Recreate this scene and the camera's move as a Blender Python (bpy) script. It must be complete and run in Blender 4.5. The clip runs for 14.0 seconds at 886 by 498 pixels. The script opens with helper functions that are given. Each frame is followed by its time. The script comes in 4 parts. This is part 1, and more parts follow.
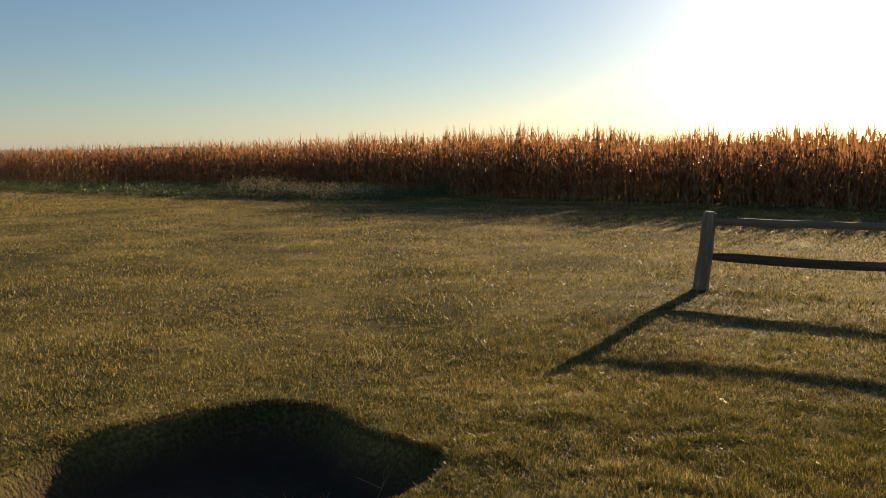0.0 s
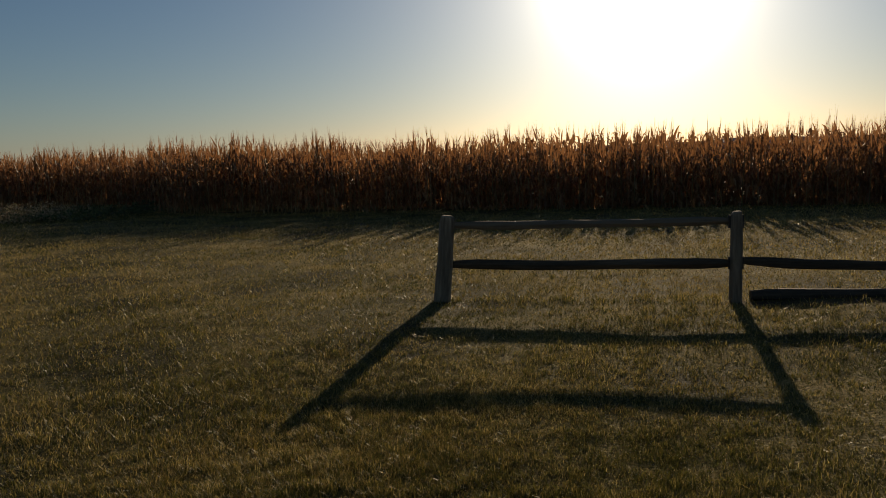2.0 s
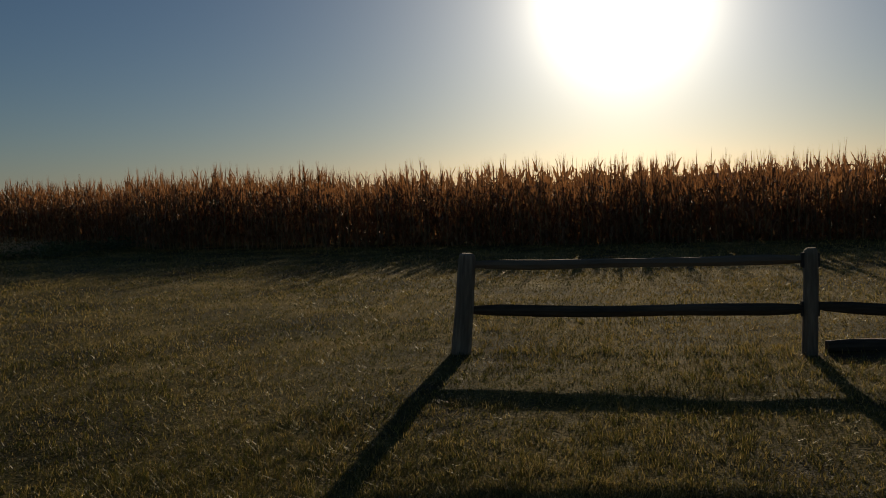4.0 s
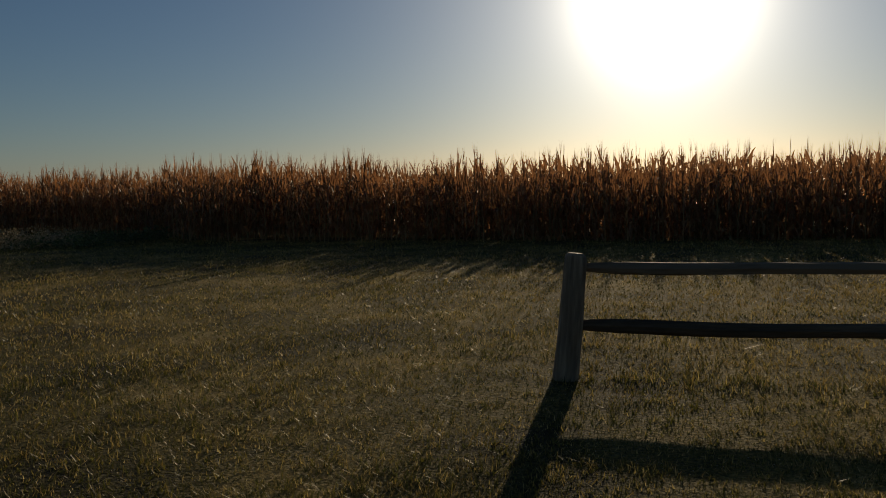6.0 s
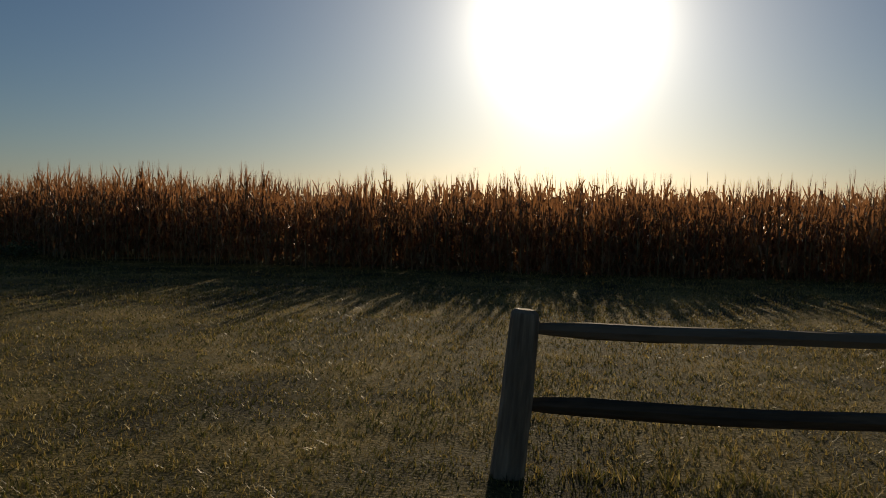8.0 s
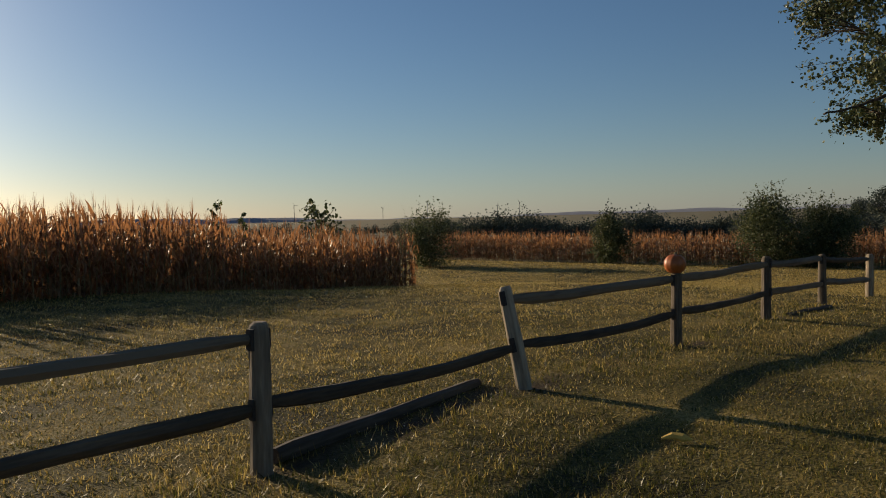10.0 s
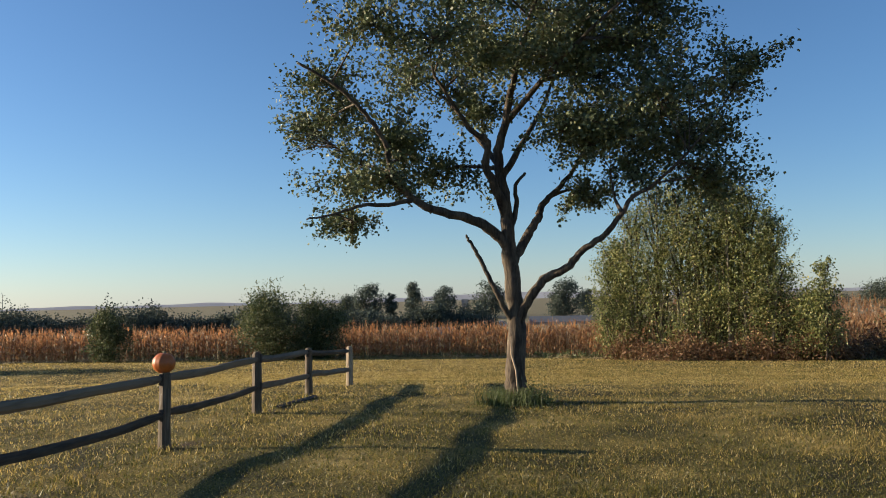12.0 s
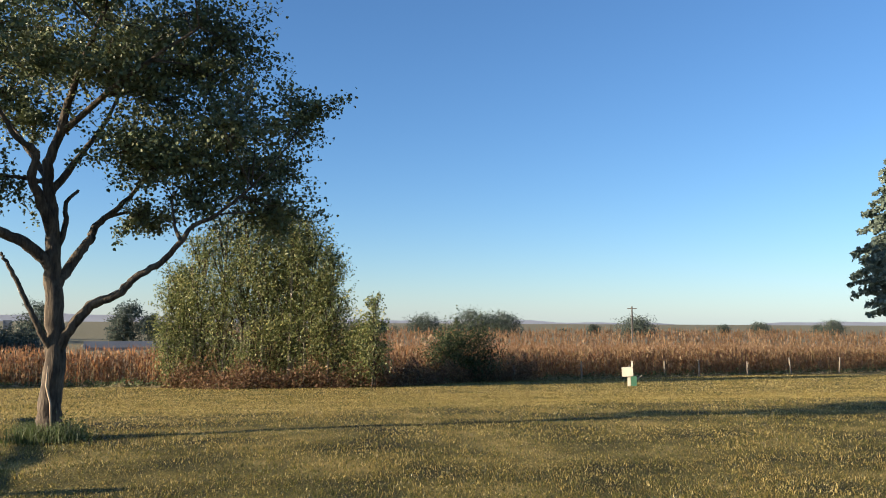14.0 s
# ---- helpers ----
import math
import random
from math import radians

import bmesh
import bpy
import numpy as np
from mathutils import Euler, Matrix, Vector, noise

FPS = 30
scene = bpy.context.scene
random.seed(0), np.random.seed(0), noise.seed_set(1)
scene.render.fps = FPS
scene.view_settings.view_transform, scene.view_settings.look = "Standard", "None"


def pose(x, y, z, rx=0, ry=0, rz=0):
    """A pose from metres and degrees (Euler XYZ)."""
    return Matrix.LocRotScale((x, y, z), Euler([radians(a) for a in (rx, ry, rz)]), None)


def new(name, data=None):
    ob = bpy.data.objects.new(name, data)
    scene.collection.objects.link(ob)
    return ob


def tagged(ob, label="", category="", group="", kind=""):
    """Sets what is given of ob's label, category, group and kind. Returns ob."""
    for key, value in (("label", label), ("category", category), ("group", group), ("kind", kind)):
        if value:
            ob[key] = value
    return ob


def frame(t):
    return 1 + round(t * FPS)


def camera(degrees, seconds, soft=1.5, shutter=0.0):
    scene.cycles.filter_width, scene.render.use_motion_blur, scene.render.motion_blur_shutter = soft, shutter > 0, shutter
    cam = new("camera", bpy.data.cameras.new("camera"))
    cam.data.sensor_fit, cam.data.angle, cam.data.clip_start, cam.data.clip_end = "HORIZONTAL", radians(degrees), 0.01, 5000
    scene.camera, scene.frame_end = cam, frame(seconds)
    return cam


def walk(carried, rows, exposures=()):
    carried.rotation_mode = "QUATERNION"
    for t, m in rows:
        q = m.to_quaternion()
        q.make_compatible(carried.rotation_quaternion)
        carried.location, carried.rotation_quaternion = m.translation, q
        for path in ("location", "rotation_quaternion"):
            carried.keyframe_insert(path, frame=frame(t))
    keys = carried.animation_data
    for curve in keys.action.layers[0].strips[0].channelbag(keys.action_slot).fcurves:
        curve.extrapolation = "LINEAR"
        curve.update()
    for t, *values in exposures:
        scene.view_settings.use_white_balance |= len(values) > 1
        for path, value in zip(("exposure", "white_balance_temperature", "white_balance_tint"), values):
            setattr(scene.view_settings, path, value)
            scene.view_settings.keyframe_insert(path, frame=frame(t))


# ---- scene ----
cam = camera(56.76, 14.0, soft=1.0)
PATH = [
    (0.0, pose(5.325, 1.105, 1.707, 83.17, 0.78, 37.04)),
    (0.5, pose(5.081, 1.526, 1.585, 83.84, 0.20, 27.69)),
    (1.0, pose(5.037, 1.820, 1.599, 83.60, 1.04, 23.65)),
    (1.5, pose(4.881, 2.012, 1.569, 83.65, 1.05, 20.31)),
    (2.0, pose(4.677, 2.240, 1.582, 83.61, 2.05, 17.64)),
    (2.5, pose(4.560, 2.533, 1.568, 84.84, 2.95, 16.33)),
    (2.7, pose(4.524, 2.708, 1.551, 84.98, 3.15, 16.47)),
    (4.8, pose(3.524, 3.832, 1.511, 86.40, 1.40, 16.21)),
    (5.0, pose(3.437, 4.000, 1.494, 85.94, 1.47, 16.11)),
    (5.5, pose(3.219, 4.330, 1.503, 85.42, 1.70, 17.21)),
    (6.0, pose(3.012, 4.786, 1.466, 85.60, 1.56, 18.93)),
    (6.5, pose(2.866, 5.325, 1.400, 85.47, 2.00, 20.29)),
    (7.0, pose(2.720, 5.677, 1.440, 86.68, 1.78, 21.81)),
    (7.2, pose(2.668, 5.823, 1.488, 86.94, 1.05, 21.30)),
    (9.3, pose(2.325, 6.650, 1.515, 87.37, 1.11, -21.95)),
    (9.5, pose(2.349, 6.684, 1.513, 87.33, 1.27, -28.82)),
    (10.0, pose(2.371, 6.655, 1.534, 87.86, 1.43, -43.71)),
    (10.5, pose(2.442, 6.632, 1.533, 88.33, 1.50, -55.95)),
    (11.0, pose(2.494, 6.627, 1.529, 88.13, 0.87, -64.45)),
    (11.5, pose(2.508, 6.587, 1.527, 89.74, 0.75, -71.11)),
    (12.0, pose(2.491, 6.526, 1.558, 93.64, 1.38, -77.22)),
    (12.5, pose(2.531, 6.499, 1.568, 95.03, 1.41, -82.25)),
    (13.0, pose(2.539, 6.494, 1.560, 94.38, 0.66, -86.51)),
    (13.5, pose(2.568, 6.480, 1.570, 94.28, 0.04, -93.38)),
    (14.0, pose(2.319, 6.305, 1.616, 95.22, -0.28, -106.61)),
]
EXPOSURES = [(0.0, 0.62, 7800, 15), (0.5, 0.12, 7550, 14), (1.0, -0.28, 7300, 13), (1.5, -0.58, 7200, 13), (2.5, -0.83, 6900, 11), (5.0, -1.3, 6800, 11), (6.0, -1.1, 6800, 11), (6.5, -0.9, 6850, 11), (7.0, -0.58, 6950, 11),
             (9.3, -1.45, 6650, 11), (9.6, -0.85, 6700, 11), (10.0, 0.0, 6750, 12), (10.5, 0.5, 6700, 12), (11.5, 0.93, 6350, 12), (12.5, 1.25, 6100, 11), (14.0, 1.38, 6000, 11)]
walk(cam, PATH, EXPOSURES)

# ---- world, sun ----
SUN_AZ, SUN_EL = radians(-3.8), radians(12.6)
SUN_DIR = Vector((math.sin(SUN_AZ) * math.cos(SUN_EL), math.cos(SUN_AZ) * math.cos(SUN_EL), math.sin(SUN_EL)))
world = bpy.data.worlds.new("world")
scene.world = world
world.use_nodes = True
wt = world.node_tree
sky = wt.nodes.new("ShaderNodeTexSky")
sky.sky_type, sky.sun_disc = "NISHITA", False
sky.sun_elevation, sky.sun_rotation = SUN_EL, SUN_AZ
sky.air_density, sky.dust_density, sky.ozone_density = 1.0, 0.5, 4.5
bg = wt.nodes["Background"]
bg.inputs[1].default_value = 0.075
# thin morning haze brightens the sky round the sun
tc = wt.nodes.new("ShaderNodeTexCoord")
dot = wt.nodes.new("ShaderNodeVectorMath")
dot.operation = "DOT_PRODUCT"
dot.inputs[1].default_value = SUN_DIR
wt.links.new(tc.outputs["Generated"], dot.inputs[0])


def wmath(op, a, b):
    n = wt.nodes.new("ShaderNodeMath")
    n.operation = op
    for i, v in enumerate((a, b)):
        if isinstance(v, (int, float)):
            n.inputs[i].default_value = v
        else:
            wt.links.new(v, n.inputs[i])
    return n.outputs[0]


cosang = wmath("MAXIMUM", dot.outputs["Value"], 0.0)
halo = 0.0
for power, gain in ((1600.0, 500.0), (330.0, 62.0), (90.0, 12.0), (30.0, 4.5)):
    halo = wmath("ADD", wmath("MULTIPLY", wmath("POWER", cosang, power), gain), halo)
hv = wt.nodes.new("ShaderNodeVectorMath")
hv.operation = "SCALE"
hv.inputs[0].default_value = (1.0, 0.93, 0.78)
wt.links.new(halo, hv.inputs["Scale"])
# pale haze low over the horizon
sep = wt.nodes.new("ShaderNodeSeparateXYZ")
wt.links.new(tc.outputs["Generated"], sep.inputs[0])
low = wmath("POWER", wmath("SUBTRACT", 1.0, wmath("ABSOLUTE", sep.outputs["Z"], 0.0)), 18.0)
hz = wt.nodes.new("ShaderNodeVectorMath")
hz.operation = "SCALE"
hz.inputs[0].default_value = (1.25, 1.3, 1.35)
wt.links.new(low, hz.inputs["Scale"])
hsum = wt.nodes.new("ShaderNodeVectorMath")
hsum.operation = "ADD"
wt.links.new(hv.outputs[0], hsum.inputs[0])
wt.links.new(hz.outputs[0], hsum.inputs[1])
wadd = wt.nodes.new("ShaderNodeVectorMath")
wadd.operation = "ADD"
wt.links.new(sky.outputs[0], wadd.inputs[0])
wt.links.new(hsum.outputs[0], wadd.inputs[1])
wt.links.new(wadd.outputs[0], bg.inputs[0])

sun = new("sun", bpy.data.lights.new("sun", "SUN"))
sun.data.energy, sun.data.angle, sun.data.color = 5.0, radians(0.53), (1.0, 0.80, 0.54)
sun.matrix_world = SUN_DIR.to_track_quat("Z", "Y").to_matrix().to_4x4()


# ---- materials ----
def material(name, stops, scale=8.0, fine=60.0, rough=0.85, bump=0.3, bump_dist=0.01, translucent=0.0, stretch=(1, 1, 1), island=0.0, obj=0.0,
             metallic=0.0, spec=0.5, tr_color=None):
    """Two scales of noise through a colour ramp, with fine relief; island/obj add a random shift for each loose piece or object."""
    m = bpy.data.materials.new(name)
    m.use_nodes = True
    t = m.node_tree
    N, L = t.nodes, t.links
    p = N["Principled BSDF"]
    co = N.new("ShaderNodeTexCoord")
    mp = N.new("ShaderNodeMapping")
    mp.inputs["Scale"].default_value = stretch
    L.new(co.outputs["Object"], mp.inputs[0])
    n1, n2 = N.new("ShaderNodeTexNoise"), N.new("ShaderNodeTexNoise")
    for n, s in ((n1, scale), (n2, fine)):
        n.inputs["Scale"].default_value = s
        n.inputs["Detail"].default_value = 4
        L.new(mp.outputs[0], n.inputs[0])

    def ma(op, a, b):
        q = N.new("ShaderNodeMath")
        q.operation = op
        for i, v in enumerate((a, b)):
            if isinstance(v, (int, float)):
                q.inputs[i].default_value = v
            else:
                L.new(v, q.inputs[i])
        return q.outputs[0]

    f = ma("ADD", ma("MULTIPLY", n1.outputs["Fac"], 0.6), ma("MULTIPLY", n2.outputs["Fac"], 0.4))
    if island:
        g = N.new("ShaderNodeNewGeometry")
        f = ma("ADD", f, ma("MULTIPLY", ma("SUBTRACT", g.outputs["Random Per Island"], 0.5), island))
    if obj:
        g = N.new("ShaderNodeObjectInfo")
        f = ma("ADD", f, ma("MULTIPLY", ma("SUBTRACT", g.outputs["Random"], 0.5), obj))
    r = N.new("ShaderNodeValToRGB")
    while len(r.color_ramp.elements) < len(stops):
        r.color_ramp.elements.new(0.5)
    for e, (pos, c) in zip(r.color_ramp.elements, stops):
        e.position, e.color = pos, (*c, 1)
    L.new(f, r.inputs[0])
    L.new(r.outputs[0], p.inputs["Base Color"])
    p.inputs["Roughness"].default_value = rough
    p.inputs["Metallic"].default_value = metallic
    p.inputs["Specular IOR Level"].default_value = spec
    if bump:
        b = N.new("ShaderNodeBump")
        b.inputs["Strength"].default_value, b.inputs["Distance"].default_value = bump, bump_dist
        L.new(f, b.inputs["Height"])
        L.new(b.outputs[0], p.inputs["Normal"])
    if translucent:
        tr, mx = N.new("ShaderNodeBsdfTranslucent"), N.new("ShaderNodeMixShader")
        if tr_color:
            tr.inputs[0].default_value = (*tr_color, 1)
        else:
            L.new(r.outputs[0], tr.inputs[0])
        mx.inputs[0].default_value = translucent
        L.new(p.outputs[0], mx.inputs[1])
        L.new(tr.outputs[0], mx.inputs[2])
        L.new(mx.outputs[0], N["Material Output"].inputs[0])
    return m


def ground_material():
    m = material("lawn_soil", [(0.38, (0.022, 0.020, 0.006)), (0.46, (0.071, 0.062, 0.014)), (0.55, (0.16, 0.123, 0.031)), (0.64, (0.31, 0.23, 0.075))],
                 scale=0.7, fine=38.0, rough=0.95, bump=1.0, bump_dist=0.06, spec=0.2)
    t = m.node_tree
    N, L = t.nodes, t.links
    p = N["Principled BSDF"]
    lawn = p.inputs["Base Color"].links[0].from_socket
    # the field tone is greyed to put distance haze into the far ground
    for attr, col in (("soil", (0.055, 0.036, 0.023)), ("field", (0.19, 0.168, 0.10))):
        a, mx = N.new("ShaderNodeAttribute"), N.new("ShaderNodeMix")
        a.attribute_name, mx.data_type = attr, "RGBA"
        L.new(a.outputs["Fac"], mx.inputs["Factor"])
        L.new(lawn, mx.inputs["A"])
        mx.inputs["B"].default_value = (*col, 1)
        lawn = mx.outputs["Result"]
    L.new(lawn, p.inputs["Base Color"])
    return m


M_LAWN = ground_material()
M_BLADE = material("green_grass_blade", [(0.2, (0.036, 0.044, 0.008)), (0.45, (0.084, 0.086, 0.016)), (0.65, (0.155, 0.138, 0.026)), (0.9, (0.27, 0.21, 0.052))],
                   scale=0.75, fine=5.0, rough=0.46, bump=0, translucent=0.5, island=0.6, spec=0.5)
M_STRAW = material("straw_grass_blade", [(0.2, (0.18, 0.128, 0.034)), (0.45, (0.33, 0.242, 0.068)), (0.65, (0.47, 0.355, 0.115)), (0.9, (0.62, 0.50, 0.20))],
                   scale=0.9, fine=5.0, rough=0.48, bump=0, translucent=0.5, island=0.6, spec=0.45)
M_DRYGRASS = material("dry_grass", [(0.3, (0.18, 0.14, 0.06)), (0.7, (0.45, 0.36, 0.2))], 3, 20, 0.6, 0, translucent=0.3, island=0.6)
M_WOOD = material("weathered_wood", [(0.3, (0.080, 0.059, 0.038)), (0.5, (0.205, 0.158, 0.106)), (0.67, (0.41, 0.33, 0.228))], 6, 40, 0.85, 0.7, 0.008,
                  stretch=(1, 1, 0.12), obj=0.35)
# weathered wood like the posts, darkened to carry the shade of the backlit rails
M_RAIL = material("weathered_shaded_rail", [(0.3, (0.030, 0.021, 0.012)), (0.5, (0.082, 0.058, 0.035)), (0.7, (0.18, 0.135, 0.088))], 6, 40, 0.85, 0.7, 0.008,
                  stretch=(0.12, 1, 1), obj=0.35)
# fallen rails: a darker brown than the standing ones
M_DARKRAIL = material("dark_rail_wood", [(0.3, (0.022, 0.016, 0.010)), (0.5, (0.050, 0.036, 0.023)), (0.7, (0.10, 0.075, 0.05))], 6, 40, 0.8, 0.7, 0.008, stretch=(0.12, 1, 1))
# dark colour stands for the shade inside the mortise holes
M_HOLE_SHADE = material("mortise_shade", [(0.3, (0.03, 0.025, 0.02)), (0.7, (0.07, 0.055, 0.045))], 8, 60, 0.95, 0.4)
M_CORN = material("dry_corn_leaf", [(0.15, (0.044, 0.026, 0.012)), (0.4, (0.105, 0.060, 0.026)), (0.62, (0.20, 0.118, 0.052)), (0.9, (0.37, 0.25, 0.13))],
                  1.2, 12, 0.5, 0, translucent=0.46, island=0.8, tr_color=(0.45, 0.212, 0.088))
M_STALK = material("dry_corn_stalk", [(0.3, (0.16, 0.12, 0.04)), (0.7, (0.34, 0.23, 0.10))], 4, 20, 0.7, 0, island=0.5)
M_BARK = material("grey_bark", [(0.36, (0.018, 0.013, 0.009)), (0.48, (0.058, 0.043, 0.029)), (0.66, (0.13, 0.10, 0.067))], 9, 34, 0.95, 1.0, 0.035, stretch=(1, 1, 0.25))
M_LEAF = material("tree_leaf", [(0.15, (0.056, 0.076, 0.041)), (0.45, (0.104, 0.132, 0.063)), (0.68, (0.15, 0.17, 0.074)), (0.98, (0.20, 0.18, 0.078))],
                  0.8, 6, 0.55, 0, translucent=0.16, island=0.6, spec=0.35)
M_POPLAR = material("poplar_leaf", [(0.15, (0.050, 0.068, 0.022)), (0.45, (0.145, 0.165, 0.052)), (0.68, (0.235, 0.245, 0.085)), (0.92, (0.40, 0.35, 0.13))],
                    0.6, 5, 0.5, 0, translucent=0.32, island=0.7, spec=0.4)
M_PALEBARK = material("pale_poplar_bark", [(0.3, (0.12, 0.10, 0.07)), (0.7, (0.26, 0.23, 0.17))], 2, 12, 0.85, 0.4, stretch=(1, 1, 0.3))
M_POLE = material("dark_pole_wood", [(0.3, (0.05, 0.045, 0.04)), (0.7, (0.10, 0.09, 0.08))], 2, 20, 0.9, 0.3, stretch=(1, 1, 0.1))
M_BUSH = material("bush_leaf", [(0.15, (0.035, 0.050, 0.020)), (0.5, (0.085, 0.108, 0.042)), (0.9, (0.17, 0.17, 0.07))], 0.7, 5, 0.55, 0, translucent=0.28, island=0.7, spec=0.35)
M_DARKBUSH = material("dark_bush_leaf", [(0.15, (0.028, 0.042, 0.018)), (0.5, (0.060, 0.080, 0.034)), (0.9, (0.12, 0.13, 0.055))], 0.7, 5, 0.65, 0, translucent=0.15, island=0.7, spec=0.2)
# far foliage, lightened and shifted to blue so the colour carries the haze
M_HAZED_TREE = material("hazed_tree_leaf", [(0.2, (0.05, 0.066, 0.058)), (0.6, (0.092, 0.112, 0.09)), (0.9, (0.14, 0.155, 0.11))], 0.08, 0.5, 0.9, 0, translucent=0.15, island=0.5, spec=0.08)
M_SPRUCE = material("spruce_needles", [(0.2, (0.065, 0.092, 0.075)), (0.6, (0.12, 0.155, 0.12)), (0.9, (0.19, 0.225, 0.17))], 1.0, 9, 0.75, 0, translucent=0.1, island=0.6)
M_WEED = material("green_weed", [(0.2, (0.04, 0.06, 0.015)), (0.6, (0.10, 0.13, 0.035)), (0.9, (0.24, 0.25, 0.11))], 0.8, 7, 0.5, 0, translucent=0.3, island=0.6)
M_REDWEED = material("rusty_weed", [(0.2, (0.075, 0.045, 0.022)), (0.6, (0.18, 0.09, 0.040)), (0.9, (0.32, 0.22, 0.10))], 0.8, 7, 0.7, 0, translucent=0.3, island=0.6)
# distance haze is painted into the hills as pale blue-grey
M_RIDGE_HAZE = material("hazed_far_hills", [(0.3, (0.20, 0.22, 0.25)), (0.7, (0.28, 0.29, 0.32))], 0.004, 0.03, 0.95, 0)
M_DEW_GLINT = material("dew_glint", [(0.3, (0.60, 0.58, 0.50)), (0.7, (0.75, 0.72, 0.62))], 5, 50, 0.2, 0, translucent=0.3, spec=1.0)
M_PUMPKIN = material("pumpkin_skin", [(0.3, (0.30, 0.075, 0.014)), (0.6, (0.44, 0.12, 0.022)), (0.8, (0.52, 0.17, 0.035))], 9, 50, 0.45, 0.15)
M_STEM = material("pumpkin_stem", [(0.3, (0.10, 0.08, 0.03)), (0.7, (0.25, 0.20, 0.09))], 20, 90, 0.8, 0.4)
M_WHITE = material("cream_painted_metal", [(0.3, (0.42, 0.38, 0.29)), (0.7, (0.54, 0.50, 0.39))], 3, 30, 0.5, 0.05)
# white siding coloured dark grey, with the shade on its near faces painted in
M_BARN_SHADE = material("shaded_white_siding", [(0.3, (0.10, 0.11, 0.12)), (0.7, (0.14, 0.15, 0.16))], 0.5, 5, 0.7, 0.05)
M_GREEN = material("green_box", [(0.3, (0.03, 0.09, 0.05)), (0.7, (0.05, 0.14, 0.08))], 6, 40, 0.5, 0.05)
M_STEEL = material("galvanised_steel", [(0.3, (0.30, 0.31, 0.32)), (0.7, (0.42, 0.43, 0.44))], 0.6, 4, 0.5, 0.1, metallic=0.4)
M_ROOF = material("grey_metal_roof", [(0.3, (0.075, 0.085, 0.095)), (0.7, (0.11, 0.12, 0.13))], 0.4, 3, 0.6, 0.1)
M_HUSK = material("yellow_husk", [(0.3, (0.55, 0.33, 0.05)), (0.7, (0.75, 0.52, 0.13))], 20, 90, 0.6, 0.3)
M_DRYWOOD = material("pale_stake_wood", [(0.3, (0.13, 0.105, 0.075)), (0.7, (0.27, 0.225, 0.17))], 6, 40, 0.85, 0.4, stretch=(1, 1, 0.2))
M_STRIPPED = material("bare_wood", [(0.3, (0.34, 0.25, 0.16)), (0.7, (0.55, 0.43, 0.29))], 5, 30, 0.8, 0.4, stretch=(1, 1, 0.2))


# ---- builders ----
def mesh_of(name, verts, faces, mats, slots=None, smooth=False):
    """A mesh from vertex and face arrays; faces is a list, or an array whose rows all have one length."""
    me = bpy.data.meshes.new(name)
    if isinstance(faces, np.ndarray):
        verts = np.asarray(verts, dtype=np.float32)
        nf, k = faces.shape
        me.vertices.add(len(verts))
        me.vertices.foreach_set("co", verts.ravel())
        me.loops.add(nf * k)
        me.loops.foreach_set("vertex_index", faces.astype(np.int32).ravel())
        me.polygons.add(nf)
        me.polygons.foreach_set("loop_start", np.arange(0, nf * k, k, dtype=np.int32))
        me.update(calc_edges=True)
    else:
        me.from_pydata([tuple(v) for v in verts], [], faces)
    for m in (mats if isinstance(mats, (list, tuple)) else [mats]):
        me.materials.append(m)
    if slots is not None:
        me.polygons.foreach_set("material_index", np.asarray(slots, dtype=np.int32))
    if smooth:
        me.polygons.foreach_set("use_smooth", np.ones(len(me.polygons), dtype=bool))
    me.update()
    return me


def part(name, mesh, parent, label="", m=None):
    if not isinstance(mesh, bpy.types.Mesh):
        bm, mt = mesh
        me = bpy.data.meshes.new(name)
        bm.to_mesh(me)
        bm.free()
        me.materials.append(mt)
        mesh = me
    ob = new(name, mesh)
    ob.parent = parent
    if m is not None:
        ob.matrix_basis = m
    return tagged(ob, label)


def empty(name, x, y, z, rz=0.0):
    ob = new(name)
    ob.matrix_basis = pose(x, y, z, 0, 0, rz)
    return ob


def tube(points, radii, sides=8, wobble=0.0, rng=None, cap=True):
    """Verts and quads of a tapering tube along points."""
    pts = [Vector(p) for p in points]
    vs, fs = [], []
    ref = Vector((0.31, 0.95, 0.07))
    for i, p in enumerate(pts):
        d = (pts[min(i + 1, len(pts) - 1)] - pts[max(i - 1, 0)]).normalized()
        a = d.cross(ref)
        if a.length < 0.1:
            a = d.cross(Vector((1, 0, 0)))
        a.normalize()
        b = d.cross(a)
        for k in range(sides):
            t = 2 * math.pi * k / sides
            r = radii[i] * (1 + (rng.uniform(-wobble, wobble) if rng else 0))
            vs.append(p + a * (math.cos(t) * r) + b * (math.sin(t) * r))
    for i in range(len(pts) - 1):
        for k in range(sides):
            k2 = (k + 1) % sides
            fs.append((i * sides + k, i * sides + k2, (i + 1) * sides + k2, (i + 1) * sides + k))
    if cap:
        fs.append(tuple(range(sides - 1, -1, -1)))
        fs.append(tuple((len(pts) - 1) * sides + k for k in range(sides)))
    return vs, fs


